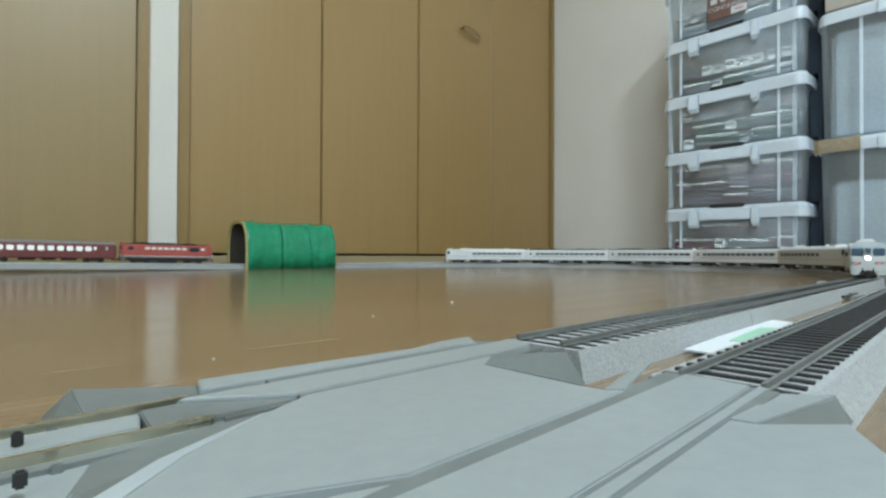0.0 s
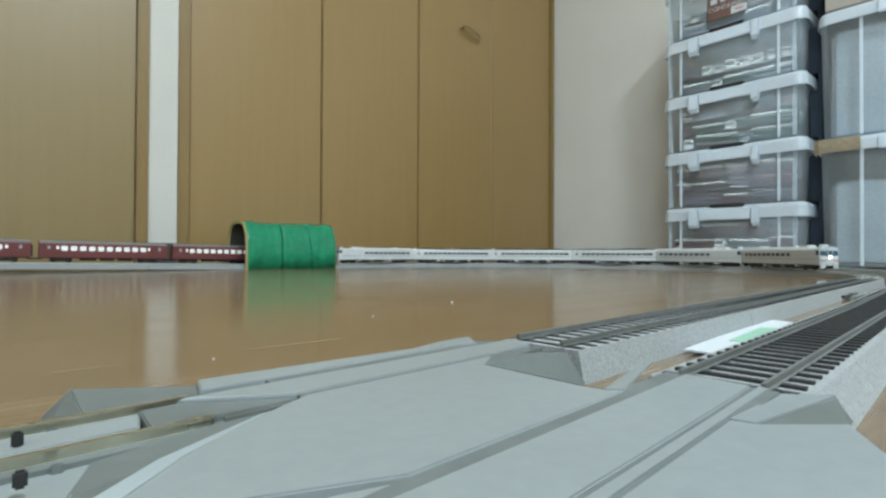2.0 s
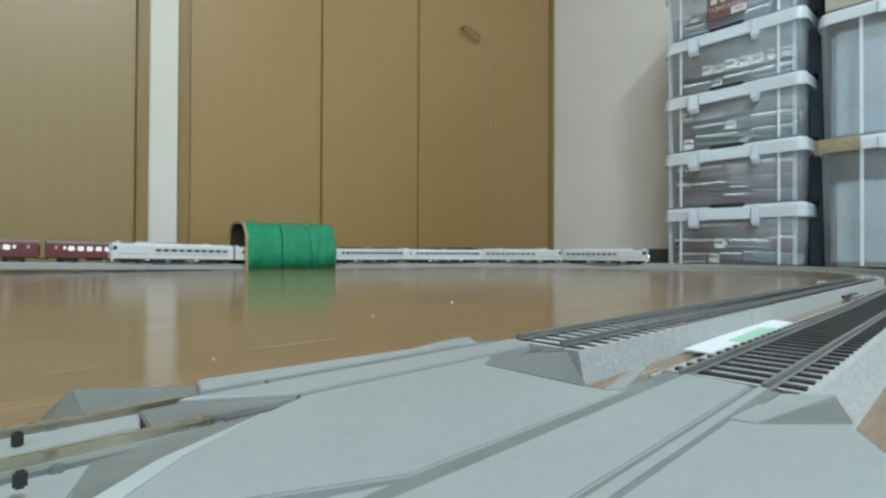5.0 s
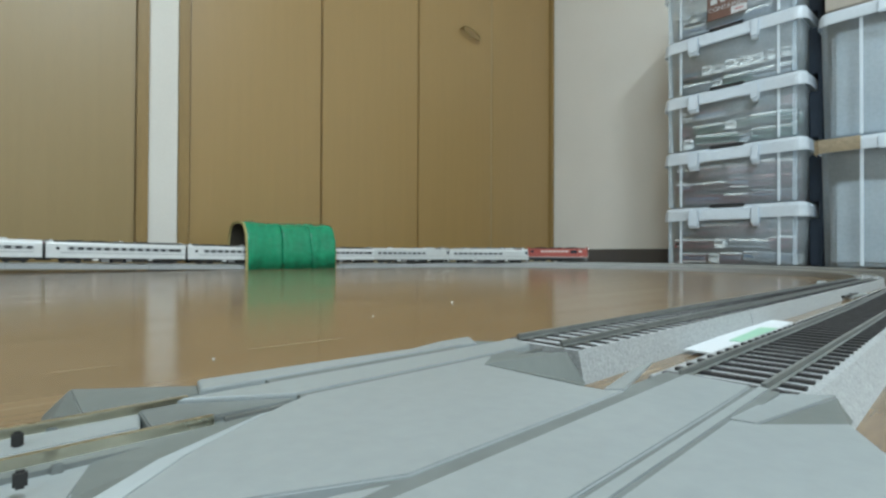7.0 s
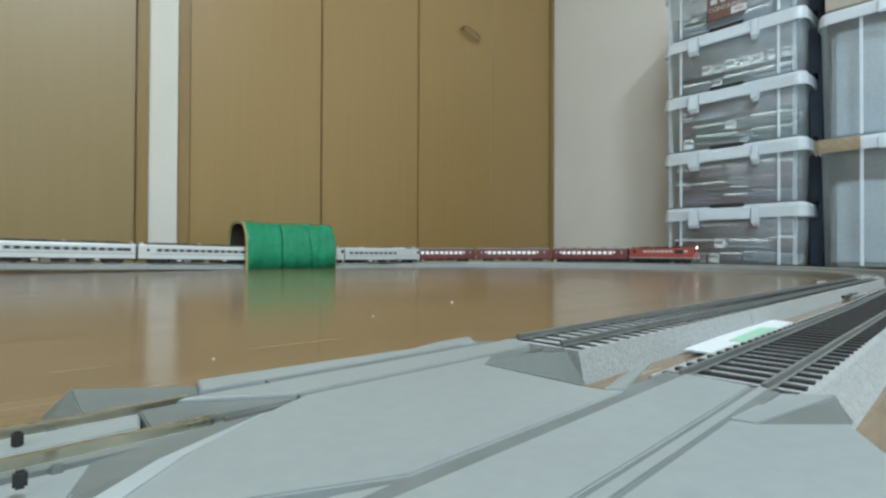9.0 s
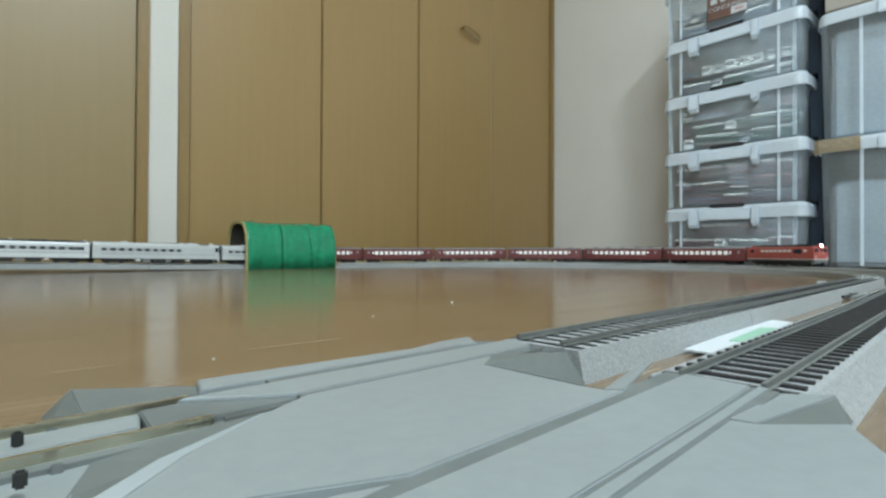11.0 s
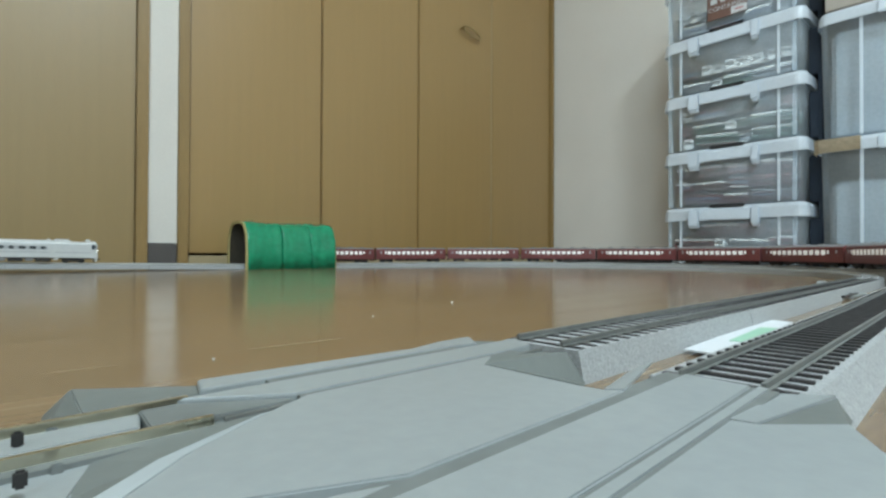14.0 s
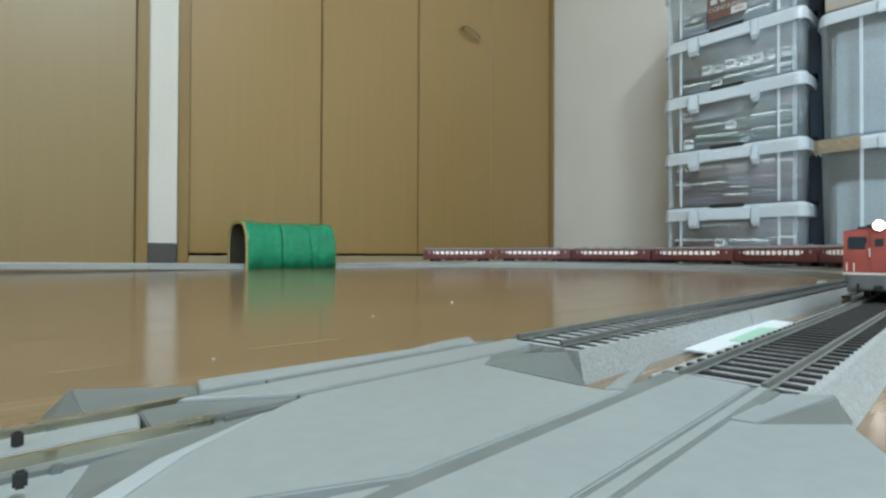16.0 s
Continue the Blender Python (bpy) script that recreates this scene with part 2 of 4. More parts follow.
def room():
    bm = block(B(), XWEST - 0.1, XE + 0.1, YS - 0.1, YW + 0.7, -0.1, 0.0)
    solid("floor", bm, M_FLOOR, "glossy brown wood-look flooring", "floor", kind="structure")
    bm = block(B(), XWEST - 0.1, XE + 0.1, YS - 0.1, YW + 0.7, HIGH, HIGH + 0.1)
    solid("ceiling", bm, M_CEIL, "plain white papered ceiling", "ceiling", kind="structure")
    bm = block(B(), XE, XE + 0.1, YS, YW + 0.7, 0.0, HIGH)
    solid("wall_east", bm, M_WALL, "off-white papered wall beside the closet", "wall", kind="structure")
    bm = block(B(), XWEST, XE, YS - 0.1, YS, 0.0, HIGH)
    solid("wall_south", bm, M_WALL, "off-white papered wall", "wall", kind="structure")
    bm = B()
    block(bm, XWEST - 0.1, XWEST, YS, -1.8, 0, HIGH), block(bm, XWEST - 0.1, XWEST, -0.2, YW + 0.7, 0, HIGH)
    block(bm, XWEST - 0.1, XWEST, -1.8, -0.2, 0, 0.85), block(bm, XWEST - 0.1, XWEST, -1.8, -0.2, 2.05, HIGH)
    solid("wall_west", bm, M_WALL, "unseen off-white papered wall with the added window", "wall", kind="structure")
    bm = B()
    block(bm, 0.2965, 0.3663, YW - 0.004, YW + 0.12, 0.0, 2.06)
    block(bm, XWEST, XE, YW - 0.004, YW + 0.12, 2.06, HIGH)
    solid("wall_north", bm, M_WALL, "off-white papered pier between two closets", "wall", kind="structure")
    # the closet's inner shade is put into a near-black back
    bm = block(B(), XWEST, XE, YW + 0.6, YW + 0.7, 0, 2.06)
    solid("closet_back", bm, M_DARK, "dark inside of the closet", "wall", kind="structure")
    # window is unseen; it and its glowing curtain are added for fill
    win = thing("window_1", "unseen curtained window with a white frame, added as fill", "window", kind="structure")
    part("curtain", block(B(), XWEST - 0.08, XWEST - 0.07, -1.8, -0.2, 0.85, 2.05), M_WINDOW, win)
    bm = B()
    for y0, y1, z0, z1 in ((-1.8, -1.75, 0.85, 2.05), (-0.25, -0.2, 0.85, 2.05), (-1.75, -0.25, 0.85, 0.9), (-1.75, -0.25, 2.0, 2.05), (-1.02, -0.98, 0.9, 2.0)):
        block(bm, XWEST - 0.05, XWEST - 0.01, y0, y1, z0, z1)
    part("window_frame", bm, M_WALL, win)
    lamp = thing("ceiling_lamp", "round white ceiling lamp", "lamp")
    bm = B()
    bmesh.ops.create_cone(bm, cap_ends=True, segments=40, radius1=0.27, radius2=0.24, depth=0.06, matrix=pose(LAMP[0], LAMP[1], 2.37))
    part("diffuser", bm, M_LAMP, lamp)
    # baseboards
    bm = B()
    block(bm, 0.2972, 0.3656, YW - 0.010, YW - 0.005, 0, 0.067, 0.0015)
    solid("baseboard_1", bm, M_BASE, "dark grey-brown vinyl baseboard", "baseboard", kind="structure")
    bm = block(B(), XE - 0.007, XE, YS, YW - 0.03, 0, 0.067, 0.0015)
    solid("baseboard_2", bm, M_BASE, "dark grey-brown vinyl baseboard", "baseboard", kind="structure")
    # door frames and sills
    for i, (a, b) in enumerate(((0.2690, 0.2960), (0.3668, 0.3925), (1.9945, 2.0140), (-1.45, -1.42))):
        bm = block(B(), a, b, YW - 0.014, YW + 0.1, 0, 2.055, 0.002)
        solid("door_frame_%d" % (i + 1), bm, M_DOOR_B, "brown wooden closet door frame", "door frame", kind="structure")
    # black strip added for the shade in the gap by the frame
    bm = block(B(), 2.0145, XE - 0.0005, YW - 0.004, YW + 0.1, 0, 2.055, 0.001)
    solid("trim_1", bm, M_DARK, "black strip standing in for the shaded gap beside the door frame", "trim", kind="structure")
    for i, (a, b, z) in enumerate(((0.394, 1.994, 0.0340), (-1.418, 0.2685, 0.006))):
        bm = block(B(), a, b, YW - 0.006, YW + 0.1, 0, z, 0.002)
        solid("sill_%d" % (i + 1), bm, M_SILL, "low beige wooden door sill", "sill", kind="structure")


def closet_doors():
    w = 0.4
    for k in range(4):
        x = 0.3940 + w * k
        d = thing("closet_door", "closed brown wood-grain folding closet door panel", "door", "closet door panels", m=pose(x, YW, 0))
        part("panel", block(B(), 0.0024, w - 0.0030, 0.0, 0.022, 0.0405, 2.045, 0.0025), M_DOOR, d)
        if k == 2:
            part("hinge_edge", block(B(), w - 0.0028, w + 0.0022, 0.0015, 0.018, 0.05, 2.04), M_SILL, d, "pale hinge strip")
        if k == 2:
            pull = B()
            pts = [(0.262 + 0.048 * math.cos(a), -0.018, 0.944 + 0.015 * math.sin(a) - 0.010 * math.cos(a)) for a in [i * math.tau / 20 for i in range(20)]]
            for i in range(20):
                tube(pull, pts[i], pts[(i + 1) % 20], 0.0037, 8)
            tube(pull, (0.216, -0.018, 0.953), (0.216, 0.001, 0.953), 0.004, 8)
            part("handle", pull, M_BRASS, d, "oval brass loop handle", True)
    for k in range(4):
        x = 0.2682 - 0.42 * (k + 1)
        d = thing("closet_door", "closed brown wood-grain closet door panel", "door", "closet door panels", m=pose(x, YW, 0))
        part("panel", block(B(), 0.0006, 0.4196, 0.0, 0.022, 0.009, 2.045, 0.0025), M_DOOR_L, d)


room()
closet_doors()


# ---------------------------------------------------------------- track
def sweep(which, outline, s0, s1, step=0.02, ground=False):
    """An outline of (side, z) points drawn along the line; side is positive to the outside; with ground its foot stays on the floor."""
    bm = B()
    n = max(2, int((s1 - s0) / step))
    rows = []
    for i in range(n + 1):
        s = s0 + (s1 - s0) * i / n
        x, y, h = on_line(which, s)
        rows.append([bm.verts.new((x - math.sin(h) * o, y + math.cos(h) * o, z + (0.0 if ground and z == 0 else rise(which, s)))) for o, z in outline])
    k = len(outline)
    for a, b in zip(rows, rows[1:]):
        for i in range(k):
            bm.faces.new((a[i], b[i], b[(i + 1) % k], a[(i + 1) % k]))
    bm.faces.new(rows[0]), bm.faces.new(rows[-1][::-1])
    bmesh.ops.recalc_face_normals(bm, faces=bm.faces[:])
    return bm


GAUGE = 0.0087
BED_TOP = 0.0104
HALF = {"inner": (0.0148, 0.0168), "outer": (0.0163, 0.0208)}


def track(which, s_end):
    t = thing("model_railway_track_" + which, "grey ballasted model railway track laid on the floor", "railway track", "model railway loop")
    first = -2.30
    ends, length = [], 0.246
    s = first
    while s < s_end:
        e = min(s + length, s_end)
        ends.append((s, e))
        s = e
    for a, b in ends:
        g = 0.0004
        part("roadbed", sweep(which, [(-HALF[which][1], 0.0), (-HALF[which][0], BED_TOP), (HALF[which][0], BED_TOP), (HALF[which][1], 0.0)], a + g, b - g, ground=which == "outer" and a > 0), M_BALLAST, t)
    for side in (-GAUGE, GAUGE):
        r = [(side - 0.0008, 0.0110), (side - 0.0008, 0.0113), (side - 0.0003, 0.0115), (side - 0.00048, 0.0122), (side - 0.00045, RAIL_TOP),
             (side + 0.00045, RAIL_TOP), (side + 0.00048, 0.0122), (side + 0.0003, 0.0115), (side + 0.0008, 0.0113), (side + 0.0008, 0.0110)]
        # far stretch is the same rail in a paler colour, to brighten it
        part("rail", sweep(which, r, first, s_end - 0.72), M_RAIL_PALE, t, "nickel rail in a brightened colour")
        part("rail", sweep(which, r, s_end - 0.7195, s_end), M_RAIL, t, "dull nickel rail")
    return t


def sleepers(which, t, s_end):
    """The sleepers that lie nearest are parts; the far ones are joined, in a paler grey that brightens the distance."""
    pitch, near = 0.0078, s_end - 0.72
    bm = block(B(), -0.00105, 0.00105, -0.0143, 0.0143, BED_TOP - 0.0006, 0.0108 if which == "inner" else 0.0112)
    me = data("sleeper", bm, M_SLEEPER)
    s = s_end - 0.004
    while s > near:
        x, y, h = on_line(which, s)
        part("sleeper", me, None, t, m=pose(x, y, rise(which, s), 0, 0, math.degrees(h)))
        s -= pitch
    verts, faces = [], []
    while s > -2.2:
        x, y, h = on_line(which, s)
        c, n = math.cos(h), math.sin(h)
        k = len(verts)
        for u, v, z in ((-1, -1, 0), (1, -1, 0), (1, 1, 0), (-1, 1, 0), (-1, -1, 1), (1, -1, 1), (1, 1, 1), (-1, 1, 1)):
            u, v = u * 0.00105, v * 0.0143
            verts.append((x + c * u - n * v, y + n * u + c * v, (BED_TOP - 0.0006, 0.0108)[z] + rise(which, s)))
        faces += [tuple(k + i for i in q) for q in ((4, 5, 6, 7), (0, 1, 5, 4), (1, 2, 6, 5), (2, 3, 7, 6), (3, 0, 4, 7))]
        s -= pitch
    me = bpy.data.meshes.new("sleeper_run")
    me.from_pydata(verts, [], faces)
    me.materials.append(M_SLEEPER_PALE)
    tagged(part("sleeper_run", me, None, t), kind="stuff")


def s_of_x(which, x):
    d, xs, ys, h = LINES[which]
    return float(np.interp(-x, -xs[300:], d[300:]))


END_IN, END_OUT = s_of_x("inner", 0.1365), s_of_x("outer", 0.124)
TRACK_IN, TRACK_OUT = track("inner", END_IN), track("outer", END_OUT)


# ---------------------------------------------------------------- the crossing on which the camera stands
def fy(x, off=0.0):
    """A line along the front tracks at x; off towards the camera."""
    return 0.0961 + 0.0586 * x - off


def crossing():
    top = 0.0124
    c = thing("level_crossing", "light grey plastic level crossing plates over two tracks", "level crossing")

    def plate(name, pts, z1=top, slope=0.0002, mat_=M_PLATE, z0=0.0, label=""):
        bm = slab(B(), [(x, fy(x, o)) for x, o in pts], z0, z1, slope)
        bmesh.ops.bevel(bm, geom=[e for e in bm.edges if e.verts[0].co.z > z1 - 1e-5 and e.verts[1].co.z > z1 - 1e-5], offset=0.0003, segments=2, affect="EDGES", clamp_overlap=True)
        part(name, bm, mat_, c, label)

    def facets(name, pts, faces, material=M_PLATE):
        bm = B()
        v = [bm.verts.new((x, fy(x, o), z)) for x, o, z in pts]
        for f in faces:
            bm.faces.new([v[i] for i in f])
        bmesh.ops.recalc_face_normals(bm, faces=bm.faces[:])
        bmesh.ops.solidify(bm, geom=bm.faces[:], thickness=0.0006)
        part(name, bm, material, c)
    # between the rails of the inner track, pointed at one end
    plate("gauge_plate", [(0.0265, -0.0100), (0.0455, 0.0020), (0.106, 0.0020), (0.126, 0.0014), (0.132, -0.0095)], z0=0.006)
    # the recess's shade is put into a raised floor in dark grey
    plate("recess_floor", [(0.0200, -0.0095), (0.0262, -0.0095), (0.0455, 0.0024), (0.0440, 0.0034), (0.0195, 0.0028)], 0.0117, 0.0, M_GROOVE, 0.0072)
    # narrow strip on the far side, with a knob at its end, and the low ramp beyond it
    plate("edge_plate", [(0.0316, -0.0140), (0.108, -0.0138), (0.1160, -0.0125), (0.1230, -0.0228), (0.1072, -0.0222), (0.094, -0.0190), (0.054, -0.0219), (0.0337, -0.0232)], slope=0.0004)
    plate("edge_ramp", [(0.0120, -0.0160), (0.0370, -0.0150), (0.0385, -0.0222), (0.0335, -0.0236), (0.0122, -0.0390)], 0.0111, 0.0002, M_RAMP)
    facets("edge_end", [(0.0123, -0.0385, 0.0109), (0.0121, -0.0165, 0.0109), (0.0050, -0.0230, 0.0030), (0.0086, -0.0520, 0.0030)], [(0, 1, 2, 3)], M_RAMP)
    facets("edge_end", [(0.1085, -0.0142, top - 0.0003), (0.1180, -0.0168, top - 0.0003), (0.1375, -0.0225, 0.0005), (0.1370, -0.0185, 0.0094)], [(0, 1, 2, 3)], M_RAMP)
    # middle plate between the two tracks, cut off at a slant
    plate("middle_plate", [(0.0470, 0.0040), (0.0375, 0.0088), (0.0210, 0.0191), (0.0109, 0.0285), (0.0040, 0.0335), (0.0214, 0.0384), (0.0313, 0.0428), (0.0400, 0.0466), (0.0990, 0.0466), (0.0960, 0.0437), (0.0952, 0.0392), (0.0946, 0.0105), (0.104, 0.0040)])
    plate("flare_plate", [(0.0385, 0.0466), (0.0310, 0.0440), (0.0200, 0.0420), (-0.0100, 0.0440), (-0.0100, 0.0480), (0.0290, 0.0474)], 0.0120)
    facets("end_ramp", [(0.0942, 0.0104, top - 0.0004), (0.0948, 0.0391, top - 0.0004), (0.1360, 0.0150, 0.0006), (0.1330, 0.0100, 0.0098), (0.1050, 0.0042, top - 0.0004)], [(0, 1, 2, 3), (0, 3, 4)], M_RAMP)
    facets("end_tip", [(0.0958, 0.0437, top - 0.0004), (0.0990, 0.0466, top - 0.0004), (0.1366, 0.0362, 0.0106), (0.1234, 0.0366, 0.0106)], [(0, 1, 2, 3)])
    # the light the bevel catches is put into its paler colour
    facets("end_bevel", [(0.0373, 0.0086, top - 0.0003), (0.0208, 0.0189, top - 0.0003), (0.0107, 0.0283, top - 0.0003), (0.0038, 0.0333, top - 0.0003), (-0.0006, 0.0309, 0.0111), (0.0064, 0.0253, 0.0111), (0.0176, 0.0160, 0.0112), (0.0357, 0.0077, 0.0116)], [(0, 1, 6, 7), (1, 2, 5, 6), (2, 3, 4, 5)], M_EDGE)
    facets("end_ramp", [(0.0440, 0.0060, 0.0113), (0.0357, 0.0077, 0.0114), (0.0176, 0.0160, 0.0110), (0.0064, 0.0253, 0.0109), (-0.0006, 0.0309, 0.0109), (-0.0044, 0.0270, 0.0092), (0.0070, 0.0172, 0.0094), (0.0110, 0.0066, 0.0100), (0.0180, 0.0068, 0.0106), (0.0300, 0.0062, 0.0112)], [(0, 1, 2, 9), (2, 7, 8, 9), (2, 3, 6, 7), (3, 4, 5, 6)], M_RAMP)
    # between the rails of the outer track and beside it
    plate("gauge_plate", [(-0.05, 0.0496), (0.1238, 0.0498), (0.1232, 0.0640), (0.098, 0.0643), (-0.05, 0.0643)], z0=0.006)
    plate("side_plate", [(-0.05, 0.0680), (0.0950, 0.0680), (0.0962, 0.0720), (0.1080, 0.0829), (0.0963, 0.0884), (0.080, 0.100), (-0.05, 0.105)])
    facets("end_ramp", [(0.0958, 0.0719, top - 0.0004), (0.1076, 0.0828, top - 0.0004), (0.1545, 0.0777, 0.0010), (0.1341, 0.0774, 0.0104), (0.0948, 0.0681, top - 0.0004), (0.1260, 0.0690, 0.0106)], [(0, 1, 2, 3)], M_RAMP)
    facets("end_ledge", [(0.0948, 0.0681, top - 0.0004), (0.0957, 0.0718, top - 0.0004), (0.1340, 0.0773, 0.0104), (0.1260, 0.0690, 0.0106)], [(0, 1, 2, 3)])
    # raised fills, dark for the shade in the grooves, and the rails that run through
    for off, x0, x1, brass in ((-0.0118, -0.05, 0.118, 1), (0.0040, -0.05, 0.128, 1), (0.0480, -0.05, 0.124, 0), (0.0662, -0.05, 0.124, 0)):
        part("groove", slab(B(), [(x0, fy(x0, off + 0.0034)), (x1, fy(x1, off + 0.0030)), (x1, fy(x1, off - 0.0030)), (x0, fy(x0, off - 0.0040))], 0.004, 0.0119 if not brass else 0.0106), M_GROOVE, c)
        end, wide = 0.029 if brass else x1, 0.0006 if off < 0.06 else 0.0009
        r = slab(B(), [(x0, fy(x0, off + wide)), (end, fy(end, off + wide)), (end, fy(end, off - wide)), (x0, fy(x0, off - wide))], 0.0106, 0.0122 if brass else (0.0118 if off < 0.06 else 0.0123))
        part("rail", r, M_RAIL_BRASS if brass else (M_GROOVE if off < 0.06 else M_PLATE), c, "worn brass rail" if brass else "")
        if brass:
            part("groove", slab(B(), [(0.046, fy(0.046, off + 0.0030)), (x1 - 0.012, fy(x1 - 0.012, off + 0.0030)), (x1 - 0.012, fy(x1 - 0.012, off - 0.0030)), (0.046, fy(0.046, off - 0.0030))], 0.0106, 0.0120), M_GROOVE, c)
            part("rail", slab(B(), [(0.031, fy(0.031, off + 0.0005)), (x1, fy(x1, off + 0.0005)), (x1, fy(x1, off - 0.0005)), (0.031, fy(0.031, off - 0.0005))], 0.0100, 0.0113), M_RAIL, c)
    # pale covers and base at the open end
    plate("channel_base", [(-0.06, 0.022), (0.004, 0.0110), (0.026, 0.0078), (0.030, -0.0160), (-0.06, -0.0180)], 0.0070, 0.0, M_PLATE, 0.001)
    plate("channel_cover", [(-0.05, 0.0012), (0.0190, -0.0008), (0.0205, -0.0092), (-0.05, -0.0098)], 0.0112, 0.0004, M_PLATE, 0.0070, "pale plastic channel cover")
    plate("channel_cover", [(-0.05, 0.0062), (0.0114, 0.0068), (0.0074, 0.0176), (-0.05, 0.0290)], 0.0098, 0.0002, M_PLATE, 0.0070)
    for x, o in ((0.0026, -0.0040), (0.0024, 0.0138)):
        bm = block(B(), x - 0.0005, x + 0.0010, fy(x, o) - 0.0006, fy(x, o) + 0.0006, 0.0111, 0.0134, 0.0003)
        part("rail_joiner", bm, M_UNDER, c, "dark metal rail joiner")
    for x, o in ((0.0075, -0.0108), (0.0068, 0.0078)):
        bm = block(B(), x - 0.0008, x + 0.0008, fy(x, o) - 0.0003, fy(x, o) + 0.0003, 0.0095, 0.0112, 0.0002)
        part("rail_joiner", bm, M_GROOVE, c)


crossing()


# ---------------------------------------------------------------- tunnel
def tunnel():
    t = thing("toy_tunnel", "green crinkled arched toy tunnel with a card edge", "tunnel", m=pose(0.470, 1.279, 0))
    length, w, h, seg = 0.252, 0.1340, 0.1225, 26

    def arch(k, grow=0.0):
        out = []
        for i in range(seg + 1):
            u = i / seg
            a = math.pi * u
            ca, sa = math.cos(a), math.sin(a)
            y = w / 2 - (w / 2 + grow) * math.copysign(abs(ca) ** 0.62, ca)
            z = (h + grow) * abs(sa) ** 0.50
            out.append((y, max(z, 0.0)))
        return out
    for k, (a, b) in enumerate(((0.004, 0.0972), (0.0968, 0.1772), (0.1768, length - 0.0015))):
        bm = B()
        rows = []
        nx = 16
        for i in range(nx + 1):
            xx = a + (b - a) * i / nx
            row = []
            for y, z in arch(k):
                puff = 0.0042 * noise.noise(Vector((xx * 40, y * 36 + k * 7, z * 36))) + 0.0022 * noise.noise(Vector((xx * 110, y * 90 + k * 5, z * 90))) + 0.0010 * math.sin(math.pi * i / nx) ** 0.5
                row.append(bm.verts.new((xx, y + (y - w / 2) / w * puff * 2, z + puff * (z > 0.02))))
            rows.append(row)
        for r0, r1 in zip(rows, rows[1:]):
            for i in range(seg):
                bm.faces.new((r0[i], r0[i + 1], r1[i + 1], r1[i]))
        bmesh.ops.recalc_face_normals(bm, faces=bm.faces[:])
        bmesh.ops.solidify(bm, geom=bm.faces[:], thickness=0.0015)
        part("cover", bm, M_GREEN, t, "", True)
    for name, a, b, m, g0, g1 in (("lining", 0.002, length - 0.002, M_TUNNEL_IN, -0.004, -0.0022), ("rim", 0.0, 0.004, M_CARD, -0.0045, 0.0012), ("rim", length - 0.0015, length, M_CARD, -0.0045, 0.0002)):
        bm = B()
        i_, o_ = arch(0, g0), arch(0, g1)
        loops = []
        for xx in (a, b):
            loops.append(([bm.verts.new((xx, y, z)) for y, z in i_], [bm.verts.new((xx, y, z)) for y, z in o_]))
        for i in range(seg):
            for q in ((loops[0][0], loops[0][1]), (loops[0][1], loops[1][1]), (loops[1][1], loops[1][0]), (loops[1][0], loops[0][0])):
                bm.faces.new((q[0][i], q[0][i + 1], q[1][i + 1], q[1][i]))
        bmesh.ops.recalc_face_normals(bm, faces=bm.faces[:])
        part(name, bm, m, t, {"rim": "yellowish card rim"}.get(name, ""))


tunnel()


# ---------------------------------------------------------------- trains
def roof_outline(w, floor, eave, top, n=8):
    pts = [(-w, floor), (-w, eave)]
    for i in range(1, n):
        a = math.pi * (1 - i / n)
        pts.append((w * math.copysign(abs(math.cos(a)) ** 0.75, math.cos(a)), eave + (top - eave) * math.sin(a) ** 0.8))
    return pts + [(w, eave), (w, floor)]


def bogie(car, x, z=0.0):
    b = part("bogie", block(B(), x - 0.006, x + 0.006, -0.0120, 0.0120, z + 0.0048, z + 0.0085, 0.0006), M_UNDER, car)
    for s in (-1, 1):
        part("side_frame", block(B(), x - 0.019, x + 0.019, s * 0.0128 - 0.0014, s * 0.0128 + 0.0014, z + 0.0028, z + 0.0074, 0.0008), M_UNDER, b)
    for dx in (-0.013, 0.013):
        bm = B()
        for s in (-1, 1):
            tube(bm, (x + dx, s * GAUGE - 0.0014, z + 0.0054), (x + dx, s * GAUGE + 0.0014, z + 0.0054), 0.0054, 14)
        tube(bm, (x + dx, -GAUGE, z + 0.0054), (x + dx, GAUGE, z + 0.0054), 0.0012, 6)
        part("wheelset", bm, M_UNDER, b)


def coupler(car, x):
    part("coupler", block(B(), x - 0.006, x + 0.006, -0.002, 0.002, 0.0065, 0.0095, 0.0005), M_UNDER, car)


WIN_CACHE = {}


def window(car, x, y, z0, z1, half, material, name="window"):
    key = (round(half, 5), round(z1 - z0, 5), material.name)
    if key not in WIN_CACHE:
        bm = block(B(), -half, half, -0.0004, 0.0004, 0.0, z1 - z0)
        bmesh.ops.bevel(bm, geom=[e for e in bm.edges if abs(e.verts[0].co.y - e.verts[1].co.y) > 0.0005], offset=min(half, z1 - z0) * 0.22, segments=2, affect="EDGES")
        WIN_CACHE[key] = data(name, bm, material)
    return part(name, WIN_CACHE[key], None, car, m=pose(x, y, z0))


